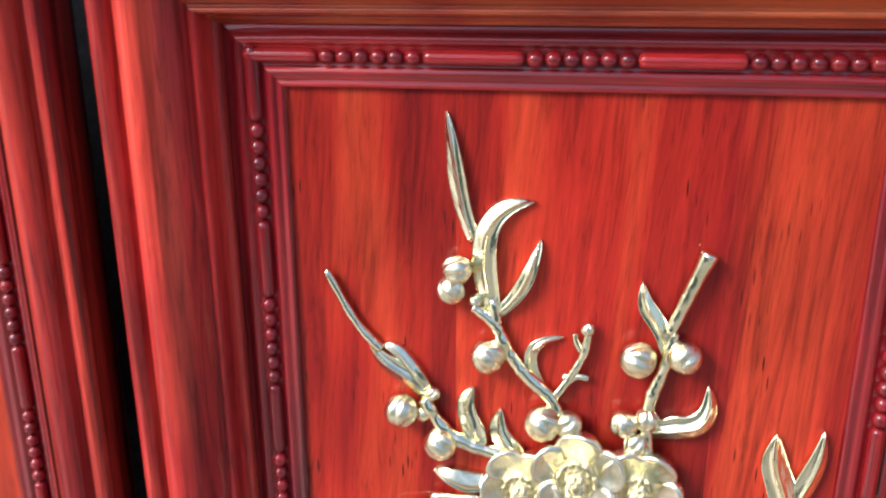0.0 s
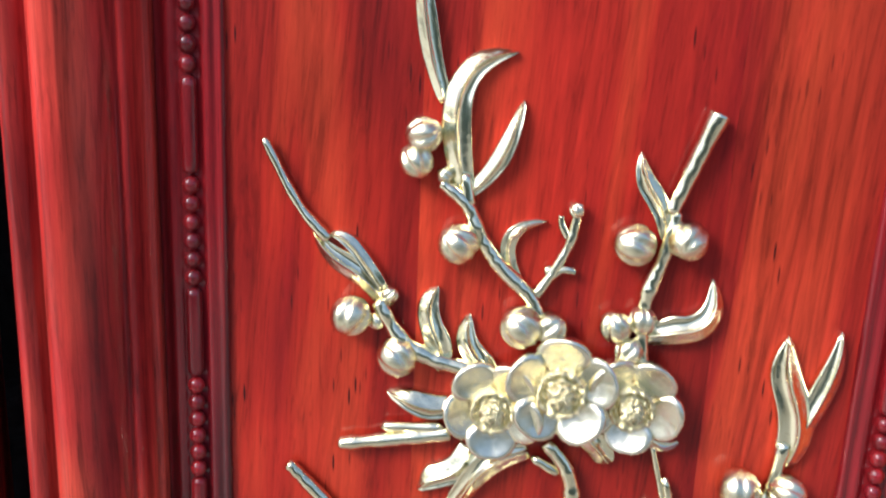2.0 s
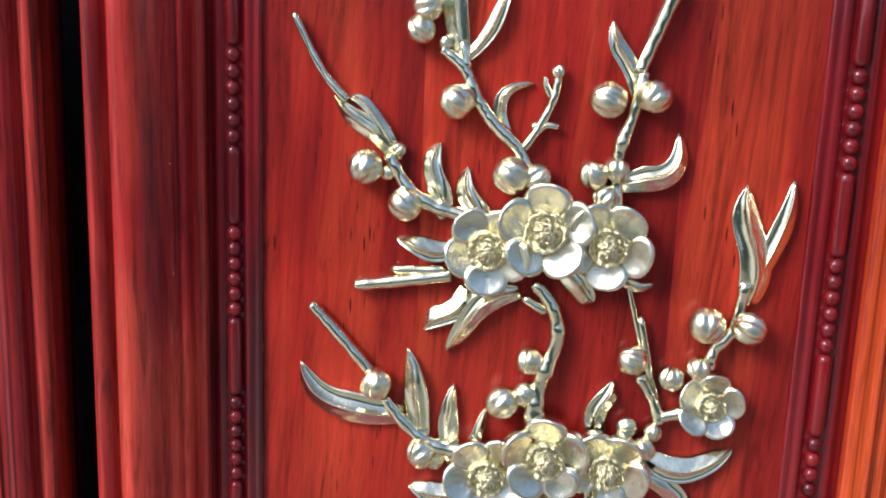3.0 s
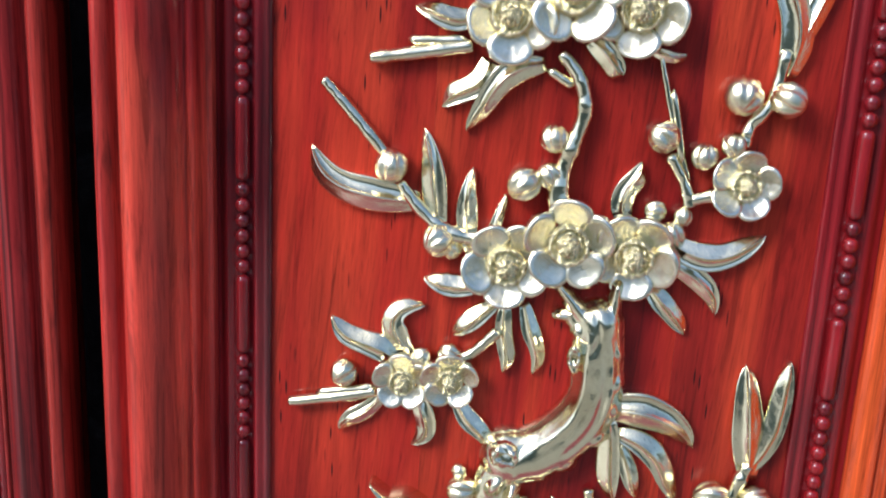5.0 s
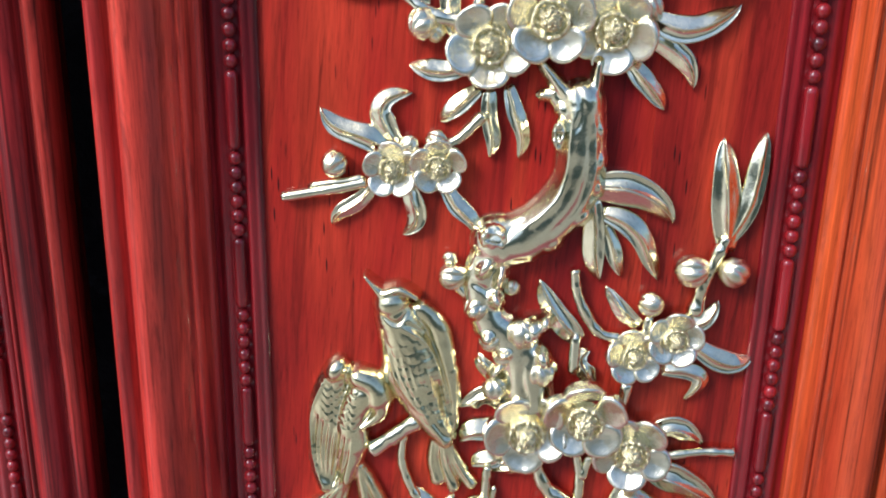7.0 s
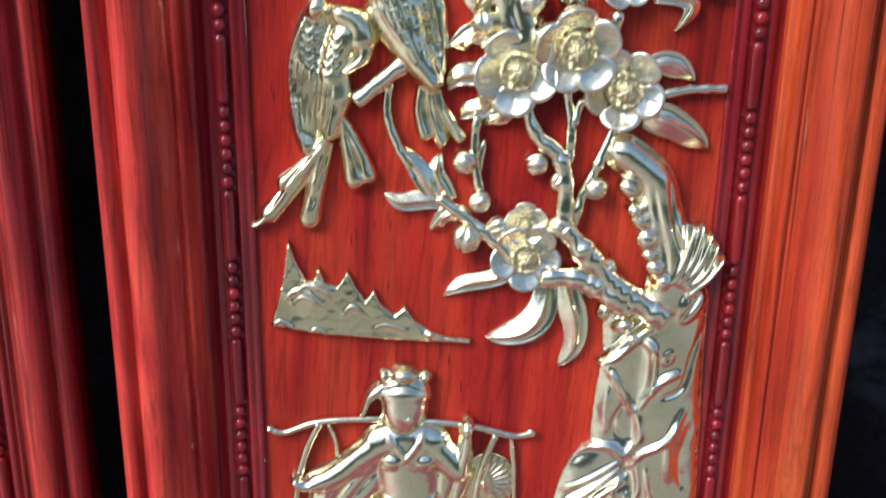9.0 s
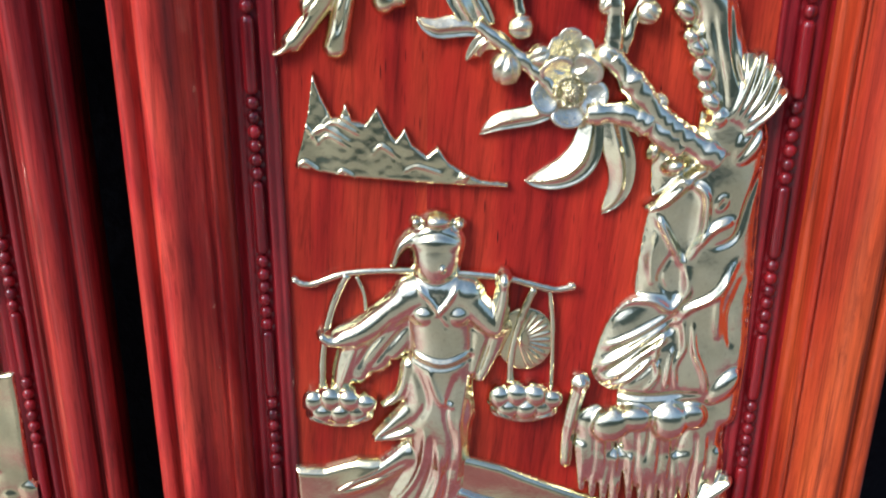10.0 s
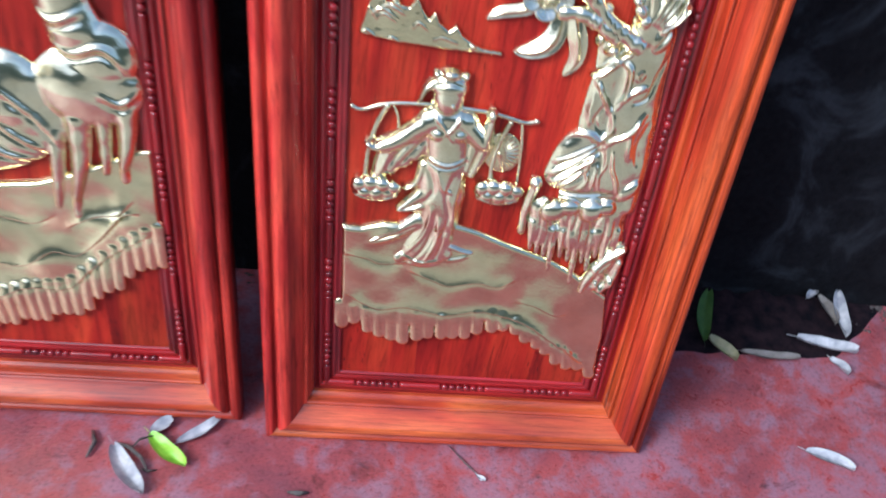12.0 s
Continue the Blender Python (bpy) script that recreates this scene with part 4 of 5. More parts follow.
    # cloud crests over the apron
    for x, z, rx, rz, h, turn in ((60, 514, 13, 11, 15, 30), (74, 519, 12, 9, 15, 0), (95, 517, 12, 13, 16.5, 0), (108, 521, 9, 9, 14, 20), (124, 541, 7, 14, 14, -35)):
        t.blob(x, z, rx, rz, h, turn, 8)
    t.ridge(-2.4, 1.8, (46, 533), (70, 533), (90, 534), (112, 537)).ridge(-2.2, 1.6, (83, 524), (84, 506), (82, 488)).ridge(-2.0, 1.4, (106, 512), (102, 496), (104, 478))
    for x in (50, 58, 66, 76, 90, 98, 112, 120):
        t.ridge(-1.6, 1.3, (x, 508), (x + 1, 492), (x, 474))
    # sprays at the foot
    t.stroke(4, 9, 13, (135, 474), (124, 462), (115, 447)).stroke(8, 4, 12, (114, 446), (106, 432), (103, 420)).stroke(5, 6, 11, (134, 457), (131, 438), (122, 422)).blob(129, 432, 6, 10, 13).blob(116, 428, 5, 9, 11, 20)
    t.stroke(11, 10, 9, (127, 462), (118, 442), (113, 426))
    t.ridge(-2.4, 1.6, (128, 464), (118, 452), (110, 436)).ridge(-2.0, 1.4, (122, 452), (116, 440), (112, 426))
    t.soften(2).rough(0.35, 18, 5)
    t.bm_to("rock_and_trunk", M_GOLD, panel, "smooth gilded tree foot and dripping rock")


def build_ground(panel):
    g = Mass(-138, 145, 270, 490, 0.8)
    low = [(-133, 352), (-95, 346), (-65, 345), (-35, 348), (-15, 346), (19, 356), (45, 350), (80, 322), (110, 302), (140, 290)]
    g.band(6.5, 4, [(-133, 468), (-115, 467), (-94, 474), (-80, 474), (-65, 481), (-45, 480), (-25, 475), (-5, 469), (16, 460), (44, 449), (66, 441), (95, 425), (130, 400), (140, 330)], low)
    n = 22
    for k in range(n):
        s = k / (n - 1)
        x = -130 + 264 * s + rng.uniform(-1.5, 1.5)
        zb = np.interp(x, [-133, -115, -95, -65, -35, -15, 19, 45, 80, 110, 139], [341, 338, 328, 323, 328, 326, 342, 338, 311, 291, 280]) + rng.uniform(-5, 4)
        zt = np.interp(x, [p[0] for p in low], [p[1] for p in low]) + 16
        slant = 2 + 3 * max(0, (x - 40) / 90)
        g.stroke(7.4, rng.uniform(6.2, 7.0), 7.0 + rng.uniform(-0.6, 0.6), (x - slant, zt), (x, zb + 7), base=4.2)
    g.step(3.6, (-130, 384), (-96, 366), (-67, 371), (-28, 363), (6, 369), (31, 365), (57, 356), (86, 334), (112, 314))
    g.step(3.4, (-133, 434), (-110, 430), (-96, 424), (-70, 426))
    g.step(3.6, (-70, 418), (-45, 408), (-28, 402), (0, 408), (20, 404), (40, 414))
    g.step(3.2, (36, 385), (60, 382), (84, 370), (96, 374))
    g.step(3.0, (-108, 452), (-90, 462), (-70, 472))
    g.ridge(3.0, 3.2, (-105, 450), (-85, 458), (-66, 470))
    g.ridge(2.0, 1.6, (-80, 430), (-72, 440), (-66, 452))
    g.ridge(2.0, 1.6, (-72, 428), (-64, 436), (-60, 448))
    g.ridge(1.6, 1.4, (-50, 438), (-30, 434), (-12, 440))
    g.ridge(2.0, 2.0, (100, 330), (112, 316), (124, 306))
    g.rough(1.2, 42, 2).rough(0.25, 19, 7).soften(1)
    g.bm_to("ground", M_GOLD_DULL, panel, "smooth gilded hillside with a dripping fringe", 13)


def build_mountain(panel):
    m = Mass(-128, -2, 644, 716, 0.5)
    tops = [(-124, 660), (-119, 676), (-116, 688), (-112.5, 711), (-109, 700), (-103, 687), (-99, 687), (-95.5, 695), (-92, 686), (-85, 684), (-79, 693), (-75, 685), (-69, 675), (-64, 682), (-60, 673),
            (-52, 667), (-46, 672), (-40, 663), (-32, 658), (-22, 653), (-7, 651.5)]
    m.band(5.5, 2, tops, [(-124, 659), (-97, 653.5), (-64, 651), (-32, 649), (-7, 648)])
    g = random.Random(21)
    for k in range(15):
        x = g.uniform(-118, -22)
        top = np.interp(x, [p[0] for p in tops], [p[1] for p in tops])
        z, w, h = g.uniform(653, max(654, top - 5)), g.uniform(5, 12), g.uniform(3, 9)
        m.ridge(g.choice((1.0, 1.2, 0.9)), 0.8, (x - w, z - 0.2 * h), (x - 0.4 * w, z + 0.7 * h), (x + 0.2 * w, z + 0.4 * h), (x + w, z - 0.5 * h))
    m.soften(1).rough(0.22, 9, 4).rough(0.10, 3.5, 14)
    m.bm_to("mountain", M_GOLD_DULL, panel, "flat gilded range of pointed hills", 13)


def build_birds(panel):
    b = Mass(-84, -6, 770, 917, 0.5, 1.08)
    b.stroke(5.5, 7, 8, (-46, 889), (-36, 877), (-32, 852)).stroke(7, 3, 8, (-31, 852), (-28, 836), (-27, 820))
    b.stroke(11, 16, 14, (-60, 886), (-55, 872), (-50, 852)).stroke(16, 6, 14, (-51, 852), (-43, 832), (-31, 814))
    b.blob(-62, 893, 10, 9.5, 15).stroke(5.6, 1.2, 12, (-65, 896), (-70, 902), (-76, 909)).stroke(4.8, 2.4, 13, (-65, 899), (-57, 902), (-48, 898))
    b.stroke(3.4, 4.6, 8, (-35, 818), (-38, 800), (-35, 786)).stroke(3.2, 4.4, 9, (-33, 817), (-31, 798), (-26, 782)).stroke(3, 4, 8, (-31, 816), (-25, 798), (-16, 784))
    for k in range(9):
        for j in range(3):
            x, z = -62 + 2.6 * k + 6.5 * j, 872 - 5.6 * k + 2.4 * j
            b.ridge(-0.35, 0.6, (x - 3.0, z + 4.6), (x - 0.4, z - 2.4), (x + 4.4, z - 1.6))
    for k in range(3):
        b.ridge(-1.3, 0.7, (-46 + 4 * k, 846 - 2 * k), (-40 + 3 * k, 830 - 2 * k), (-31 + k, 816))
        b.ridge(-1.2, 0.7, (-37 + 4 * k, 812), (-37 + 6 * k, 797), (-33 + 8 * k, 784))
    b.ridge(1.5, 1.1, (-56, 882), (-42, 872), (-34, 850), (-30, 826)).ridge(-1.6, 1.0, (-53, 884), (-39, 870), (-31, 846), (-27, 824)).ridge(-1.5, 1.2, (-66, 888), (-58, 884), (-53, 890))
    for k in range(6):
        b.ridge(0.8, 0.9, (-64 + 4.2 * k, 868 - k), (-57 + 4.0 * k, 848 - 2 * k), (-44 + 2.6 * k, 830 - 2 * k))
    b.soften(1).rough(0.12, 6, 2)
    b.bm_to("bird", M_GOLD_DULL, panel, "gilded perched bird with a long tail")
    c = Mass(-138, -54, 724, 870, 0.5, 1.10)
    c.blob(-93, 852, 8, 6, 12, 60).stroke(7, 8.5, 13, (-80, 848), (-72, 844), (-69, 836)).stroke(7, 2.5, 12, (-69, 836), (-68, 827), (-78, 819))
    c.stroke(7, 14, 8.5, (-92, 852), (-97, 832), (-95, 810)).stroke(14, 5, 8.5, (-95, 810), (-100, 795), (-100, 778))
    c.stroke(9, 9.5, 12.5, (-78, 838), (-84, 822), (-84, 806)).stroke(9.5, 3.5, 12, (-84, 806), (-86, 792), (-87, 784))
    c.stroke(3, 6, 9, (-87, 788), (-98, 770), (-112, 757)).stroke(3.8, 5.6, 8, (-90, 780), (-106, 758), (-122, 739)).stroke(3, 1.2, 8, (-122, 739), (-128, 734), (-132, 733))
    c.stroke(3.8, 6.2, 8.5, (-88, 786), (-94, 762), (-100, 737)).stroke(3.6, 6.2, 9, (-80, 792), (-77, 775), (-74, 760)).stroke(3, 5.2, 8, (-78, 790), (-71, 774), (-67, 762))
    for k in range(7):
        c.ridge(-1.7, 0.8, (-104 + 3.2 * k, 824 - 2 * k), (-106 + 3.0 * k, 806 - 2 * k), (-103 + 1.6 * k, 784 - k))
    for k in range(5):
        for j in range(4):
            c.ridge(-0.5, 0.6, (-101 + 5 * j, 846 - 5 * k - j), (-97.5 + 5 * j, 841 - 5 * k - j), (-94 + 5 * j, 845 - 5 * k - j))
    c.ridge(-1.4, 0.8, (-90, 782), (-108, 762), (-122, 742)).ridge(-1.4, 0.8, (-87, 780), (-92, 764), (-98, 744)).ridge(-1.4, 0.8, (-78, 786), (-73, 772), (-70, 762))
    c.ridge(1.6, 1.0, (-98, 848), (-108, 825), (-107, 800), (-101, 778)).soften(1).rough(0.25, 8, 6)
    c.bm_to("bird", M_GOLD_DULL, panel, "gilded bird with folded wing and split tail")


def build_carrier(panel):
    f = Mass(-124, 8, 430, 656, 0.5, 1.16)
    # skirt, its hem and the train
    f.stroke(16.5, 20, 14, (-43, 562), (-45, 540), (-45, 520)).stroke(19, 16, 14, (-45, 520), (-44, 506), (-44, 494)).stroke(16, 21, 12, (-44, 494), (-48, 474), (-54, 456))
    f.stroke(10, 6, 9, (-60, 462), (-70, 452), (-79, 446)).stroke(9, 6, 10, (-52, 458), (-58, 448), (-66, 443)).stroke(11, 7, 10, (-44, 470), (-38, 458), (-34, 453)).stroke(3.6, 2.4, 9, (-30, 463), (-20, 459), (-10, 457))
    f.stroke(9, 2.6, 10, (-62, 490), (-80, 479), (-106, 466))
    # hanging sash and the fold of the apron
    f.stroke(5, 2.2, 9, (-62, 552), (-67, 534), (-77, 526)).stroke(8, 3, 11, (-58, 524), (-70, 514), (-82, 504)).stroke(6, 2.5, 11, (-58, 510), (-70, 506), (-81, 504))
    # body and sleeves
    f.stroke(18, 16.5, 14, (-44, 592), (-44, 578), (-43, 565)).stroke(11, 11, 13, (-60, 597), (-46, 600), (-30, 597)).blob(-53, 587, 9, 8, 15).blob(-34, 587, 9, 8, 15)
    f.stroke(9.5, 7, 13, (-62, 595), (-86, 576), (-100, 570)).stroke(5, 4, 13, (-100, 570), (-107, 569), (-112, 572))
    f.stroke(10, 11, 9, (-70, 582), (-80, 566), (-84, 558)).stroke(10, 5, 9, (-92, 566), (-99, 550), (-103, 537)).stroke(10, 6, 8.5, (-82, 566), (-88, 556), (-92, 546)).stroke(8, 5, 8, (-66, 574), (-68, 566), (-72, 560))
    f.stroke(9.5, 7.5, 13, (-28, 594), (-18, 584), (-13, 579)).stroke(5.5, 4, 13, (-12, 578), (-9, 592), (-8, 602)).blob(-8, 607, 4.6, 7, 14)
    f.stroke(8, 3.5, 9.5, (-11, 577), (-15, 560), (-20, 545)).stroke(7, 4, 9, (-20, 574), (-22, 560), (-24, 550))
    # head with a bun and a tail of hair
    f.blob(-46.5, 622, 13, 18, 16).blob(-46.5, 630, 14.5, 12, 15.5).blob(-46, 643, 8.5, 5, 14).blob(-33.5, 641, 3.8, 3.5, 10).blob(-58, 642, 3.8, 3.5, 10).blob(-43, 617, 3, 4, 17.5)
    f.stroke(5.5, 1.6, 10, (-58, 633), (-66, 628), (-71, 617))
    f.ridge(2.4, 1.4, (-61, 563), (-43, 558), (-25, 563)).ridge(-1.6, 1.2, (-61, 559), (-43, 554), (-25, 559))
    f.ridge(2.2, 1.3, (-57, 606), (-48, 594), (-40, 582)).ridge(2.2, 1.3, (-34, 606), (-40, 596), (-47, 588)).ridge(-1.8, 1.0, (-54, 600), (-46, 590), (-40, 580))
    f.ridge(-1.4, 1.2, (-60, 633), (-46, 637), (-33, 632))
    f.ridge(-2.0, 2.4, (-58, 552), (-52, 530), (-60, 514)).ridge(2.0, 1.6, (-50, 552), (-44, 534), (-36, 528)).ridge(-2.2, 2.0, (-34, 548), (-40, 524), (-36, 500), (-40, 478)).ridge(1.8, 1.6, (-28, 544), (-32, 518), (-31, 496), (-34, 472))
    f.ridge(2.2, 1.6, (-52, 512), (-54, 492), (-60, 474), (-76, 450)).ridge(-2.2, 1.6, (-48, 506), (-49, 484), (-56, 462), (-66, 446)).ridge(2.0, 1.4, (-44, 500), (-44, 478), (-50, 458), (-56, 444)).ridge(-1.8, 1.4, (-38, 486), (-40, 466), (-44, 450))
    f.ridge(1.8, 1.4, (-76, 452), (-60, 446), (-40, 448)).ridge(-1.6, 1.4, (-64, 488), (-82, 476), (-100, 468))
    f.ridge(-2, 1.4, (-70, 584), (-84, 566), (-92, 552)).ridge(-2, 1.3, (-64, 578), (-74, 566), (-84, 552)).ridge(1.6, 1.2, (-92, 570), (-98, 552), (-102, 540)).ridge(-2, 1.2, (-14, 576), (-18, 560), (-22, 548)).ridge(-1.5, 1.0, (-66, 510), (-74, 508), (-80, 505))
    f.soften(3).rough(0.22, 14, 8)
    f.bm_to("statue", M_GOLD, panel, "small gilded relief figure carrying a shoulder pole")
    r = Relief(panel)
    r.twig(1.9, 1.8, (-127, 605), (-118, 603), (-97, 610), (-68, 612), (-48, 612))
    r.twig(1.8, 2.2, (-46, 611), (-26, 610), (-7, 608), (9, 604), (22, 601), (32, 603))
    r.bud(-127, 605.5, 2.6)
    r.bud(31, 603, 3.0)
    for r0, pts in ((2.2, ((-97, 610), (-107, 587), (-113, 557), (-114, 520))), (1.3, ((-92, 608), (-88, 597), (-87, 583))), (2.2, ((10, 602), (2, 579), (-2, 553), (0, 520))), (1.4, ((19, 600), (22, 575), (23, 535)))):
        r.twig(r0, r0 * 0.9, *pts)
    fan = Mass(-12, 30, 532, 580, 0.5)
    fan.blob(6, 556, 17, 20, 4.5, base=3.5)
    for k in range(11):
        a = radians(-80 + 16 * k)
        fan.ridge(1.0, 0.7, (2, 556), (6 + 15 * math.cos(a), 556 + 18 * math.sin(a)))
    fan.bm_to("sun_hat", M_GOLD_DULL, panel, "ribbed round gilded hat", 13)
    for cx, cz in ((-104, 520), (7, 524)):
        b = Mass(cx - 28, cx + 28, cz - 18, cz + 24, 0.5)
        b.stroke(6.5, 6.5, 9, (cx - 15, cz - 1), (cx, cz - 5), (cx + 15, cz - 1)).stroke(3, 3, 8, (cx - 20, cz + 4), (cx, cz + 2), (cx + 20, cz + 4))
        for i, (dx, dz, q) in enumerate(((-15, 9, 7.0), (-5, 11, 7.6), (6, 11, 7.4), (16, 8, 6.4), (-10, 2, 7.4), (1, 2, 7.8), (11, 2, 7.0))):
            b.blob(cx + dx, cz + dz, q, q * 1.1, 13 + 0.8 * (i % 3), 25 * i, 7)
        b.ridge(1.6, 1.0, (cx - 20, cz + 1), (cx, cz - 5), (cx + 20, cz + 1)).ridge(-1.6, 0.9, (cx - 19, cz - 2), (cx, cz - 8), (cx + 19, cz - 2)).ridge(-1.3, 0.7, (cx - 14, cz - 6), (cx, cz - 10), (cx + 14, cz - 6))
        b.bm_to("basket", M_GOLD, panel, "gilded basket heaped with fruit")


def build_side_relief(panel):
    g = Mass(-130, 142, 290, 545, 1.0)
    low = [(-130, 312), (-60, 332), (-33, 338), (0, 350), (42, 356), (63, 376), (94, 402), (110, 416), (139, 430)]
    g.band(6.5, 4, [(-130, 478), (-20, 486), (32, 492), (76, 508), (128, 532), (139, 533)], low)
    for k in range(24):
        x = -124 + 260 * k / 23
        zt = np.interp(x, [p[0] for p in low], [p[1] for p in low])
        g.stroke(6.8, 6.0, 8, (x, zt + 20), (x + 1, zt - 25 + rng.uniform(-5, 4)), base=4.5)
    g.step(3.8, (-90, 400), (-40, 396), (0, 392), (34, 412), (58, 409), (81, 430), (104, 458), (122, 462))
    g.step(3.8, (-80, 352), (-33, 350), (0, 364), (42, 366), (64, 388), (94, 414), (132, 440))
    g.step(3.6, (50, 440), (78, 456), (102, 462), (118, 478))
    g.step(3.0, (-60, 440), (-20, 450), (20, 444), (44, 456))
    g.rough(1.2, 40, 12).rough(0.3, 16, 13)
    g.bm_to("ground", M_GOLD_DULL, panel, "brownish gilded hillside with a dripping fringe")
    b = Mass(-60, 142, 440, 720, 0.9)
    # barrel body, raised rump and neck
    b.blob(92, 592, 47, 40, 16, 0).blob(104, 622, 34, 34, 16, -20).stroke(24, 20, 15, (92, 640), (82, 670), (84, 706)).blob(20, 580, 42, 44, 15, 20)
    b.stroke(30, 22, 13, (40, 556), (14, 532), (-20, 520))
    # four legs down to their feet
    b.stroke(13, 5, 14, (78, 560), (76, 520), (67, 480)).stroke(5, 6.5, 12, (67, 480), (65, 466), (65, 458))
    b.stroke(12, 5, 13, (122, 584), (120, 545), (114, 515)).stroke(5, 6, 11, (114, 515), (113, 506), (113, 500))
    b.stroke(8, 4, 11, (100, 560), (99, 532), (97, 508)).stroke(9, 4.5, 11, (58, 548), (54, 510), (49, 468))
    for pts in (((60, 640), (84, 628), (112, 634), (132, 610)), ((20, 590), (44, 566), (62, 536)), ((0, 566), (24, 546), (50, 528)), ((-10, 540), (14, 524), (40, 518)), ((104, 592), (120, 582), (134, 592)), ((56, 668), (74, 656), (98, 664))):
        b.ridge(3.0, 2.6, *pts)
        b.ridge(-2.4, 2.4, *[(x, z - 7) for x, z in pts])
    b.soften(3).rough(1.0, 26, 20).rough(0.3, 12, 21)
    b.bm_to("statue", M_GOLD, panel, "plain gilded four-legged carving")


build_blossom(main)
build_trunks(main)
build_ground(main)
build_mountain(main)
build_birds(main)
build_carrier(main)
build_side_relief(side)


# ---- litter on the floor ----
M_DRY = leaf_mat("dry_leaf", (0.26, 0.27, 0.29), (0.52, 0.52, 0.52))
M_GREEN = leaf_mat("green_leaf", (0.20, 0.48, 0.03), (0.38, 0.66, 0.06), 0.35)
M_DEEP = leaf_mat("deep_green_leaf", (0.03, 0.075, 0.015), (0.06, 0.12, 0.02), 0.5)
M_OLIVE = leaf_mat("olive_leaf", (0.16, 0.17, 0.08), (0.30, 0.28, 0.16), 0.5)
M_BLACK_LAYER = leaf_mat("layer_black", (0.003, 0.003, 0.005), (0.020, 0.011, 0.013), 0.95)
M_DARK = leaf_mat("dark_twig", (0.05, 0.04, 0.035), (0.10, 0.085, 0.075), 0.8)
M_BROWN = leaf_mat("brown_leaf", (0.10, 0.09, 0.075), (0.20, 0.18, 0.16), 0.6)


def fallen_leaf(a, b, w, material, label, curl=0.25, rise=(0.002, 0.004), seed=1):
    """A curled leaf blade on the floor from a to b (x, y), with a midrib and a short stalk."""
    n, half = 14, w / 2
    ax, ay = a
    dx, dy = b[0] - ax, b[1] - ay
    ln = math.hypot(dx, dy)
    nx, ny = -dy / ln, dx / ln
    top, low = [], []
    for i in range(n + 1):
        s = i / n
        hw = half * (1.75 * (s + 0.02) ** 0.55 * (1.0 - s * 0.985) ** 0.5 * 0.95) + 0.0002
        rt, rl = [], []
        for j in range(-4, 5):
            u = j / 4
            h = rise[0] + (rise[1] - rise[0]) * s + w * curl * u * u * (0.6 + 0.6 * s) + 0.002 * noise.noise(Vector((s * 3, u * 1.4, seed)))
            h += 0.0012 * math.exp(-(u / 0.12) ** 2) * -1
            side_ = hw * u + 0.10 * ln * math.sin(math.pi * s) * (0.5 if seed % 2 else -0.4)
            p = (ax + dx * s + nx * side_, ay + dy * s + ny * side_, max(h, 0.0012))
            rt.append(p)
            rl.append((p[0], p[1], p[2] - 0.0006))
        top.append(rt)
        low.append(rl)
    bm = bmesh.new()
    for rows in (top, low):
        vs = [[bm.verts.new(p) for p in r] for r in rows]
        for p, q in zip(vs, vs[1:]):
            for i in range(8):
                bm.faces.new((p[i], p[i + 1], q[i + 1], q[i]))
    bmesh.ops.recalc_face_normals(bm, faces=bm.faces)
    ob = obj_from("fallen_leaf", bm, material)
    tagged(ob, label, "leaf", "fallen leaves")
    rows = []
    for i in range(5):
        s = i / 4
        c = Vector((ax - dx * 0.18 * s, ay - dy * 0.18 * s, 0.0014 + rise[0]))
        rows.append([c + Vector((0, 0.0006 * math.cos(k * 2.1), 0.0006 * math.sin(k * 2.1))) for k in range(3)])
    part("stalk", grid_mesh(rows, closed=True, caps=True), material, ob)
    return ob


def litter_twig(pts, r, label):
    rows = []
    for i, (x, y, z) in enumerate(pts):
        k = r * (0.5 if i in (0, len(pts) - 1) else 1.0)
        rows.append([(x + k * math.cos(w), y + k * 0.6 * math.sin(w), z + r + k * math.sin(w)) for w in (2 * math.pi * j / 6 for j in range(6))])
    tagged(obj_from("twig_scrap", grid_mesh(rows, closed=True, caps=True), M_DARK), label, "twig")


fallen_leaf((-0.366, -0.030), (-0.322, -0.088), 0.024, M_DRY, "pale grey dried leaf curled on the red floor", 0.3, seed=2)
fallen_leaf((-0.330, -0.016), (-0.286, -0.053), 0.022, M_GREEN, "bright green fresh leaf lying on the red floor", 0.22, (0.006, 0.004), seed=4)
fallen_leaf((-0.330, -0.016), (-0.310, 0.004), 0.018, M_DRY, "pale grey dried leaf under a green one", 0.3, seed=3)
fallen_leaf((-0.300, -0.024), (-0.260, 0.007), 0.015, M_DRY, "narrow pale dried leaf beside the panel foot", 0.35, seed=6)
fallen_leaf((0.405, 0.004), (0.453, -0.021), 0.020, M_DRY, "white dried leaf alone on the red floor", 0.25, seed=5)
fallen_leaf((0.443, 0.172), (0.518, 0.155), 0.022, M_DRY, "pale dried leaf near the dark wall", 0.35, (0.010, 0.006), seed=8)
fallen_leaf((0.481, 0.146), (0.496, 0.120), 0.016, M_DRY, "small grey dried leaf near the dark wall", 0.35, seed=9)
fallen_leaf((0.516, 0.246), (0.509, 0.176), 0.022, M_DRY, "pale bluish dried leaf lying over the near-black layer", 0.3, (0.024, 0.012), seed=10)
fallen_leaf((0.489, 0.240), (0.500, 0.194), 0.020, M_BROWN, "grey withered leaf lying over the near-black layer", 0.3, (0.020, 0.014), seed=11)
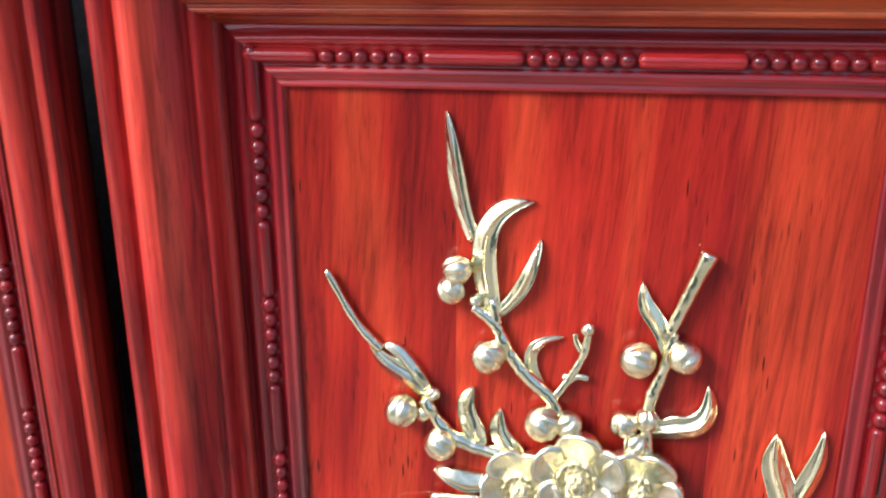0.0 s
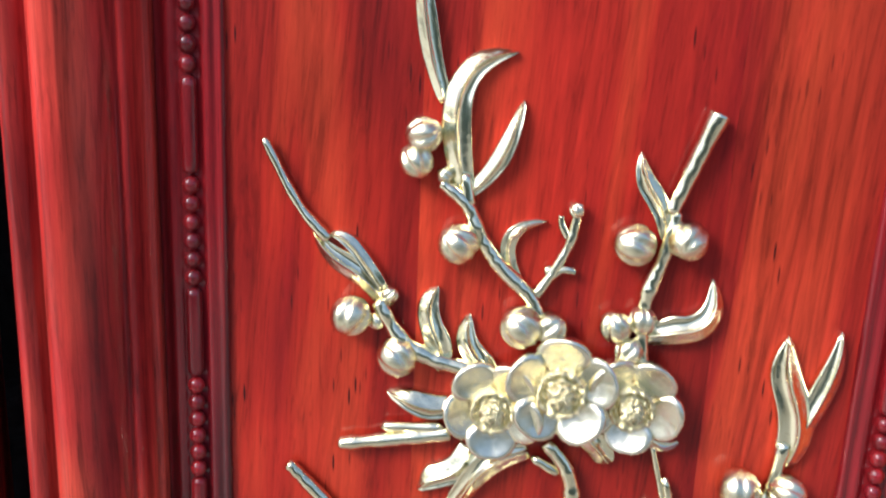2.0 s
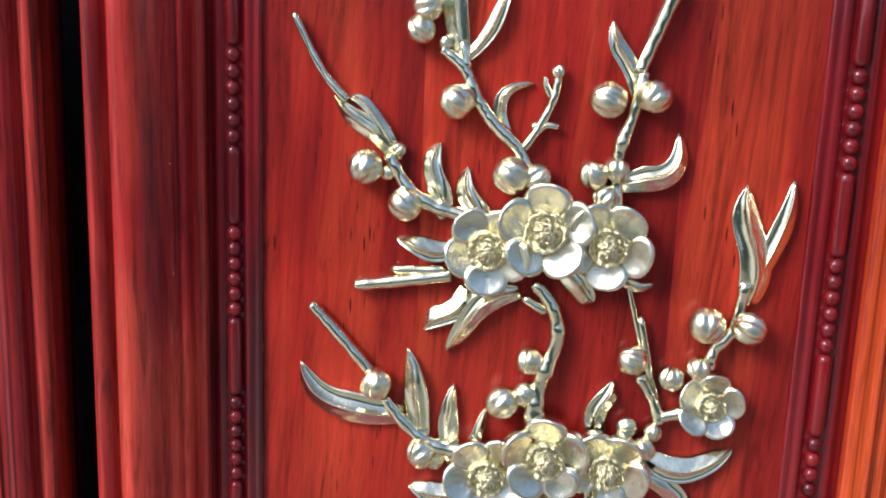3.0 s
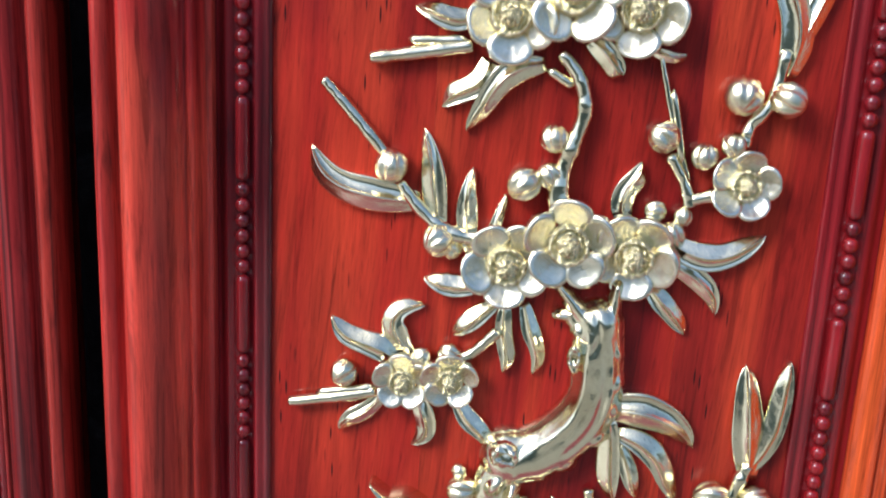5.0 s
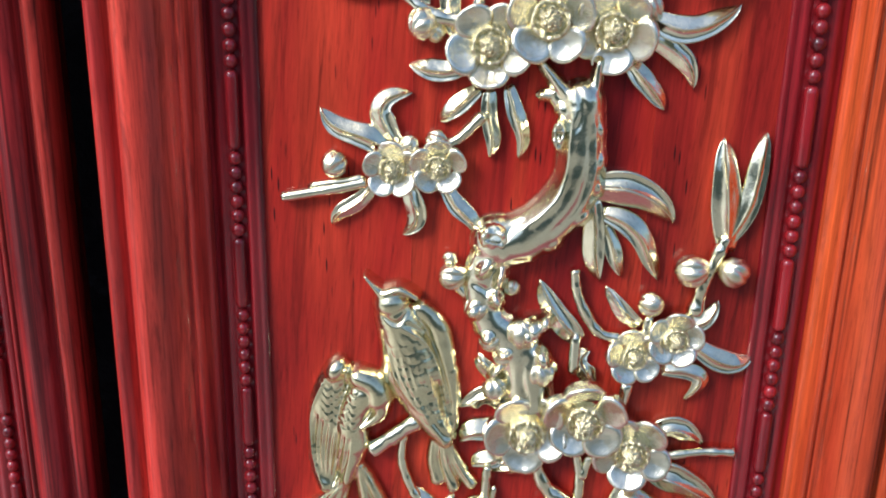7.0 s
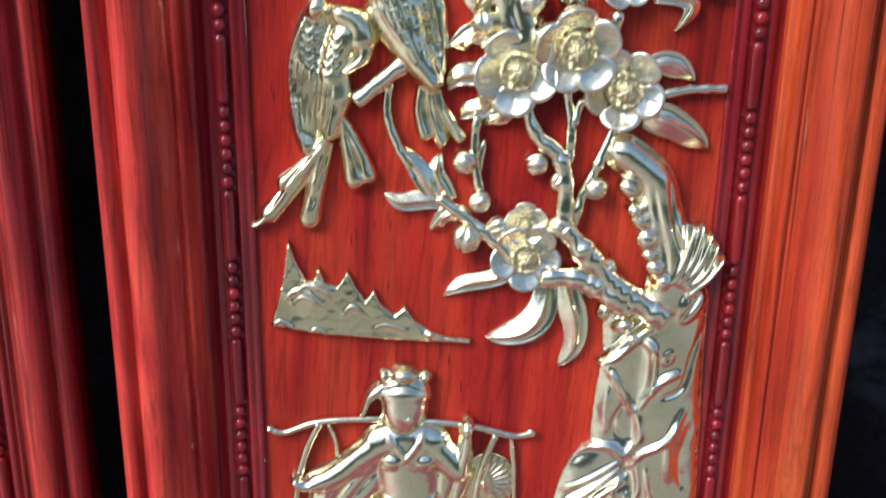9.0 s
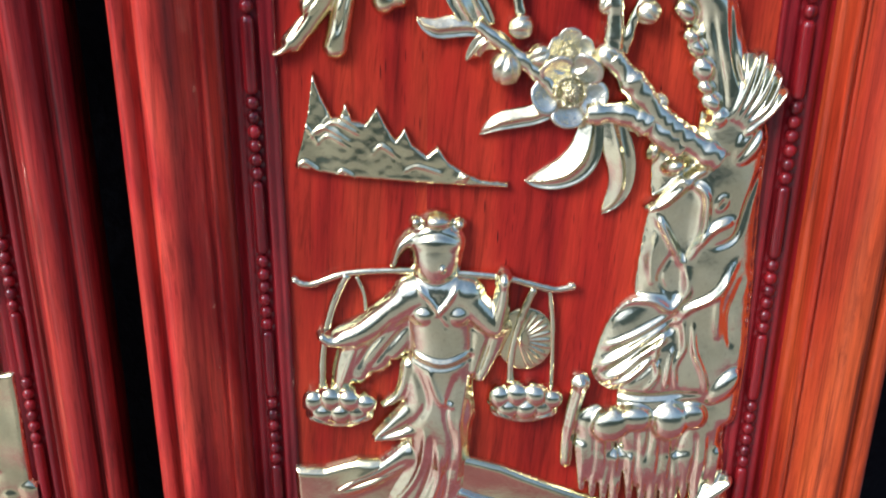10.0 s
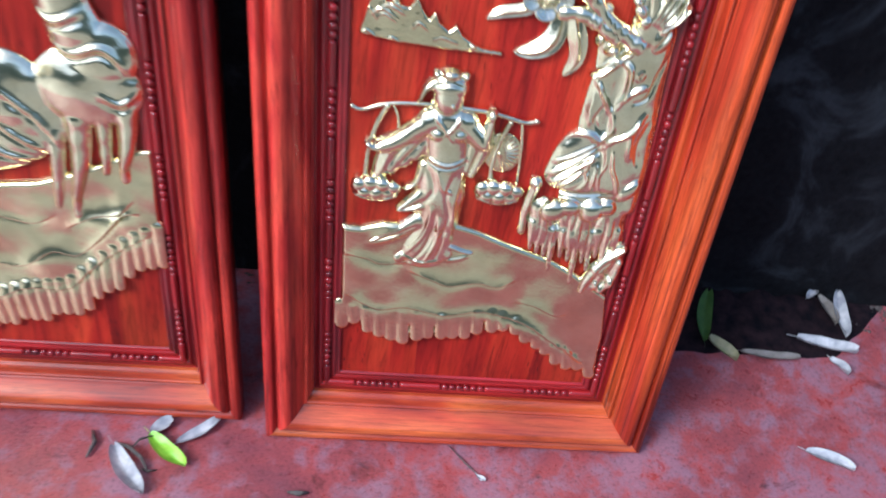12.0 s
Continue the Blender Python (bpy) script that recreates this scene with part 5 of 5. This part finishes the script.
fallen_leaf((0.473, 0.236), (0.489, 0.247), 0.012, M_DRY, "small pale leaf scrap at the wall foot", 0.3, (0.018, 0.020), seed=13)
fallen_leaf((0.365, 0.146), (0.438, 0.140), 0.015, M_BROWN, "brownish withered leaf along the near-black layer's edge", 0.3, (0.006, 0.006), seed=10)
fallen_leaf((0.325, 0.164), (0.354, 0.131), 0.022, M_OLIVE, "olive withered leaf beside the panel", 0.35, (0.010, 0.006), seed=12)
fallen_leaf((0.317, 0.156), (0.333, 0.226), 0.023, M_DEEP, "dark green leaf lying over the near-black layer", 0.2, (0.012, 0.030), seed=15)
litter_twig([(-0.389, -0.046, 0), (-0.385, -0.030, 0.002), (-0.391, -0.014, 0)], 0.0028, "short dark bark scrap on the floor")
litter_twig([(-0.360, -0.028, 0), (-0.347, -0.036, 0.006), (-0.333, -0.046, 0.003), (-0.323, -0.061, 0)], 0.0024, "crooked dark twig beside dried leaves")
litter_twig([(-0.347, -0.036, 0.002), (-0.338, -0.026, 0.008), (-0.325, -0.018, 0.004)], 0.0013, "thin dark stalk among dried leaves")
litter_twig([(-0.330, -0.057, 0), (-0.323, -0.061, 0.002), (-0.315, -0.058, 0)], 0.0016, "short dark stalk on the floor")
litter_twig([(-0.007, -0.011, 0), (0.011, -0.034, 0.001), (0.026, -0.049, 0)], 0.0008, "hair-thin dark twig before the panel")
litter_twig([(-0.176, -0.078, 0), (-0.166, -0.081, 0.003), (-0.156, -0.078, 0)], 0.0030, "dark crumb of bark on the floor")
fallen_leaf((0.022, -0.047), (0.031, -0.055), 0.006, M_DRY, "tiny pale leaf scrap on the floor", 0.2, seed=14)


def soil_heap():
    """A low uneven near-black layer along the wall's foot."""
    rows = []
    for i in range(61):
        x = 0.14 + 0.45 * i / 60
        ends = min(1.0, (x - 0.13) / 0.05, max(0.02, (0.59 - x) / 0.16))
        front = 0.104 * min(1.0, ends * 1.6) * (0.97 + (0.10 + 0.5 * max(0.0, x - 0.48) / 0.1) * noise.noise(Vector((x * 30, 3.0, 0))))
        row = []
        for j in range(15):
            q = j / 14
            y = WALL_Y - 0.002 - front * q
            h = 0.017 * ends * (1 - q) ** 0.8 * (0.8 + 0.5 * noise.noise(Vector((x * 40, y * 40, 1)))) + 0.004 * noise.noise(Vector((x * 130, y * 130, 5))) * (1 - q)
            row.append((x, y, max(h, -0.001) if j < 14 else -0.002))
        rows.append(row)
    tagged(obj_from("soil_heap", grid_mesh(rows), M_BLACK_LAYER), "low uneven near-black layer along the wall foot", "soil", kind="stuff")


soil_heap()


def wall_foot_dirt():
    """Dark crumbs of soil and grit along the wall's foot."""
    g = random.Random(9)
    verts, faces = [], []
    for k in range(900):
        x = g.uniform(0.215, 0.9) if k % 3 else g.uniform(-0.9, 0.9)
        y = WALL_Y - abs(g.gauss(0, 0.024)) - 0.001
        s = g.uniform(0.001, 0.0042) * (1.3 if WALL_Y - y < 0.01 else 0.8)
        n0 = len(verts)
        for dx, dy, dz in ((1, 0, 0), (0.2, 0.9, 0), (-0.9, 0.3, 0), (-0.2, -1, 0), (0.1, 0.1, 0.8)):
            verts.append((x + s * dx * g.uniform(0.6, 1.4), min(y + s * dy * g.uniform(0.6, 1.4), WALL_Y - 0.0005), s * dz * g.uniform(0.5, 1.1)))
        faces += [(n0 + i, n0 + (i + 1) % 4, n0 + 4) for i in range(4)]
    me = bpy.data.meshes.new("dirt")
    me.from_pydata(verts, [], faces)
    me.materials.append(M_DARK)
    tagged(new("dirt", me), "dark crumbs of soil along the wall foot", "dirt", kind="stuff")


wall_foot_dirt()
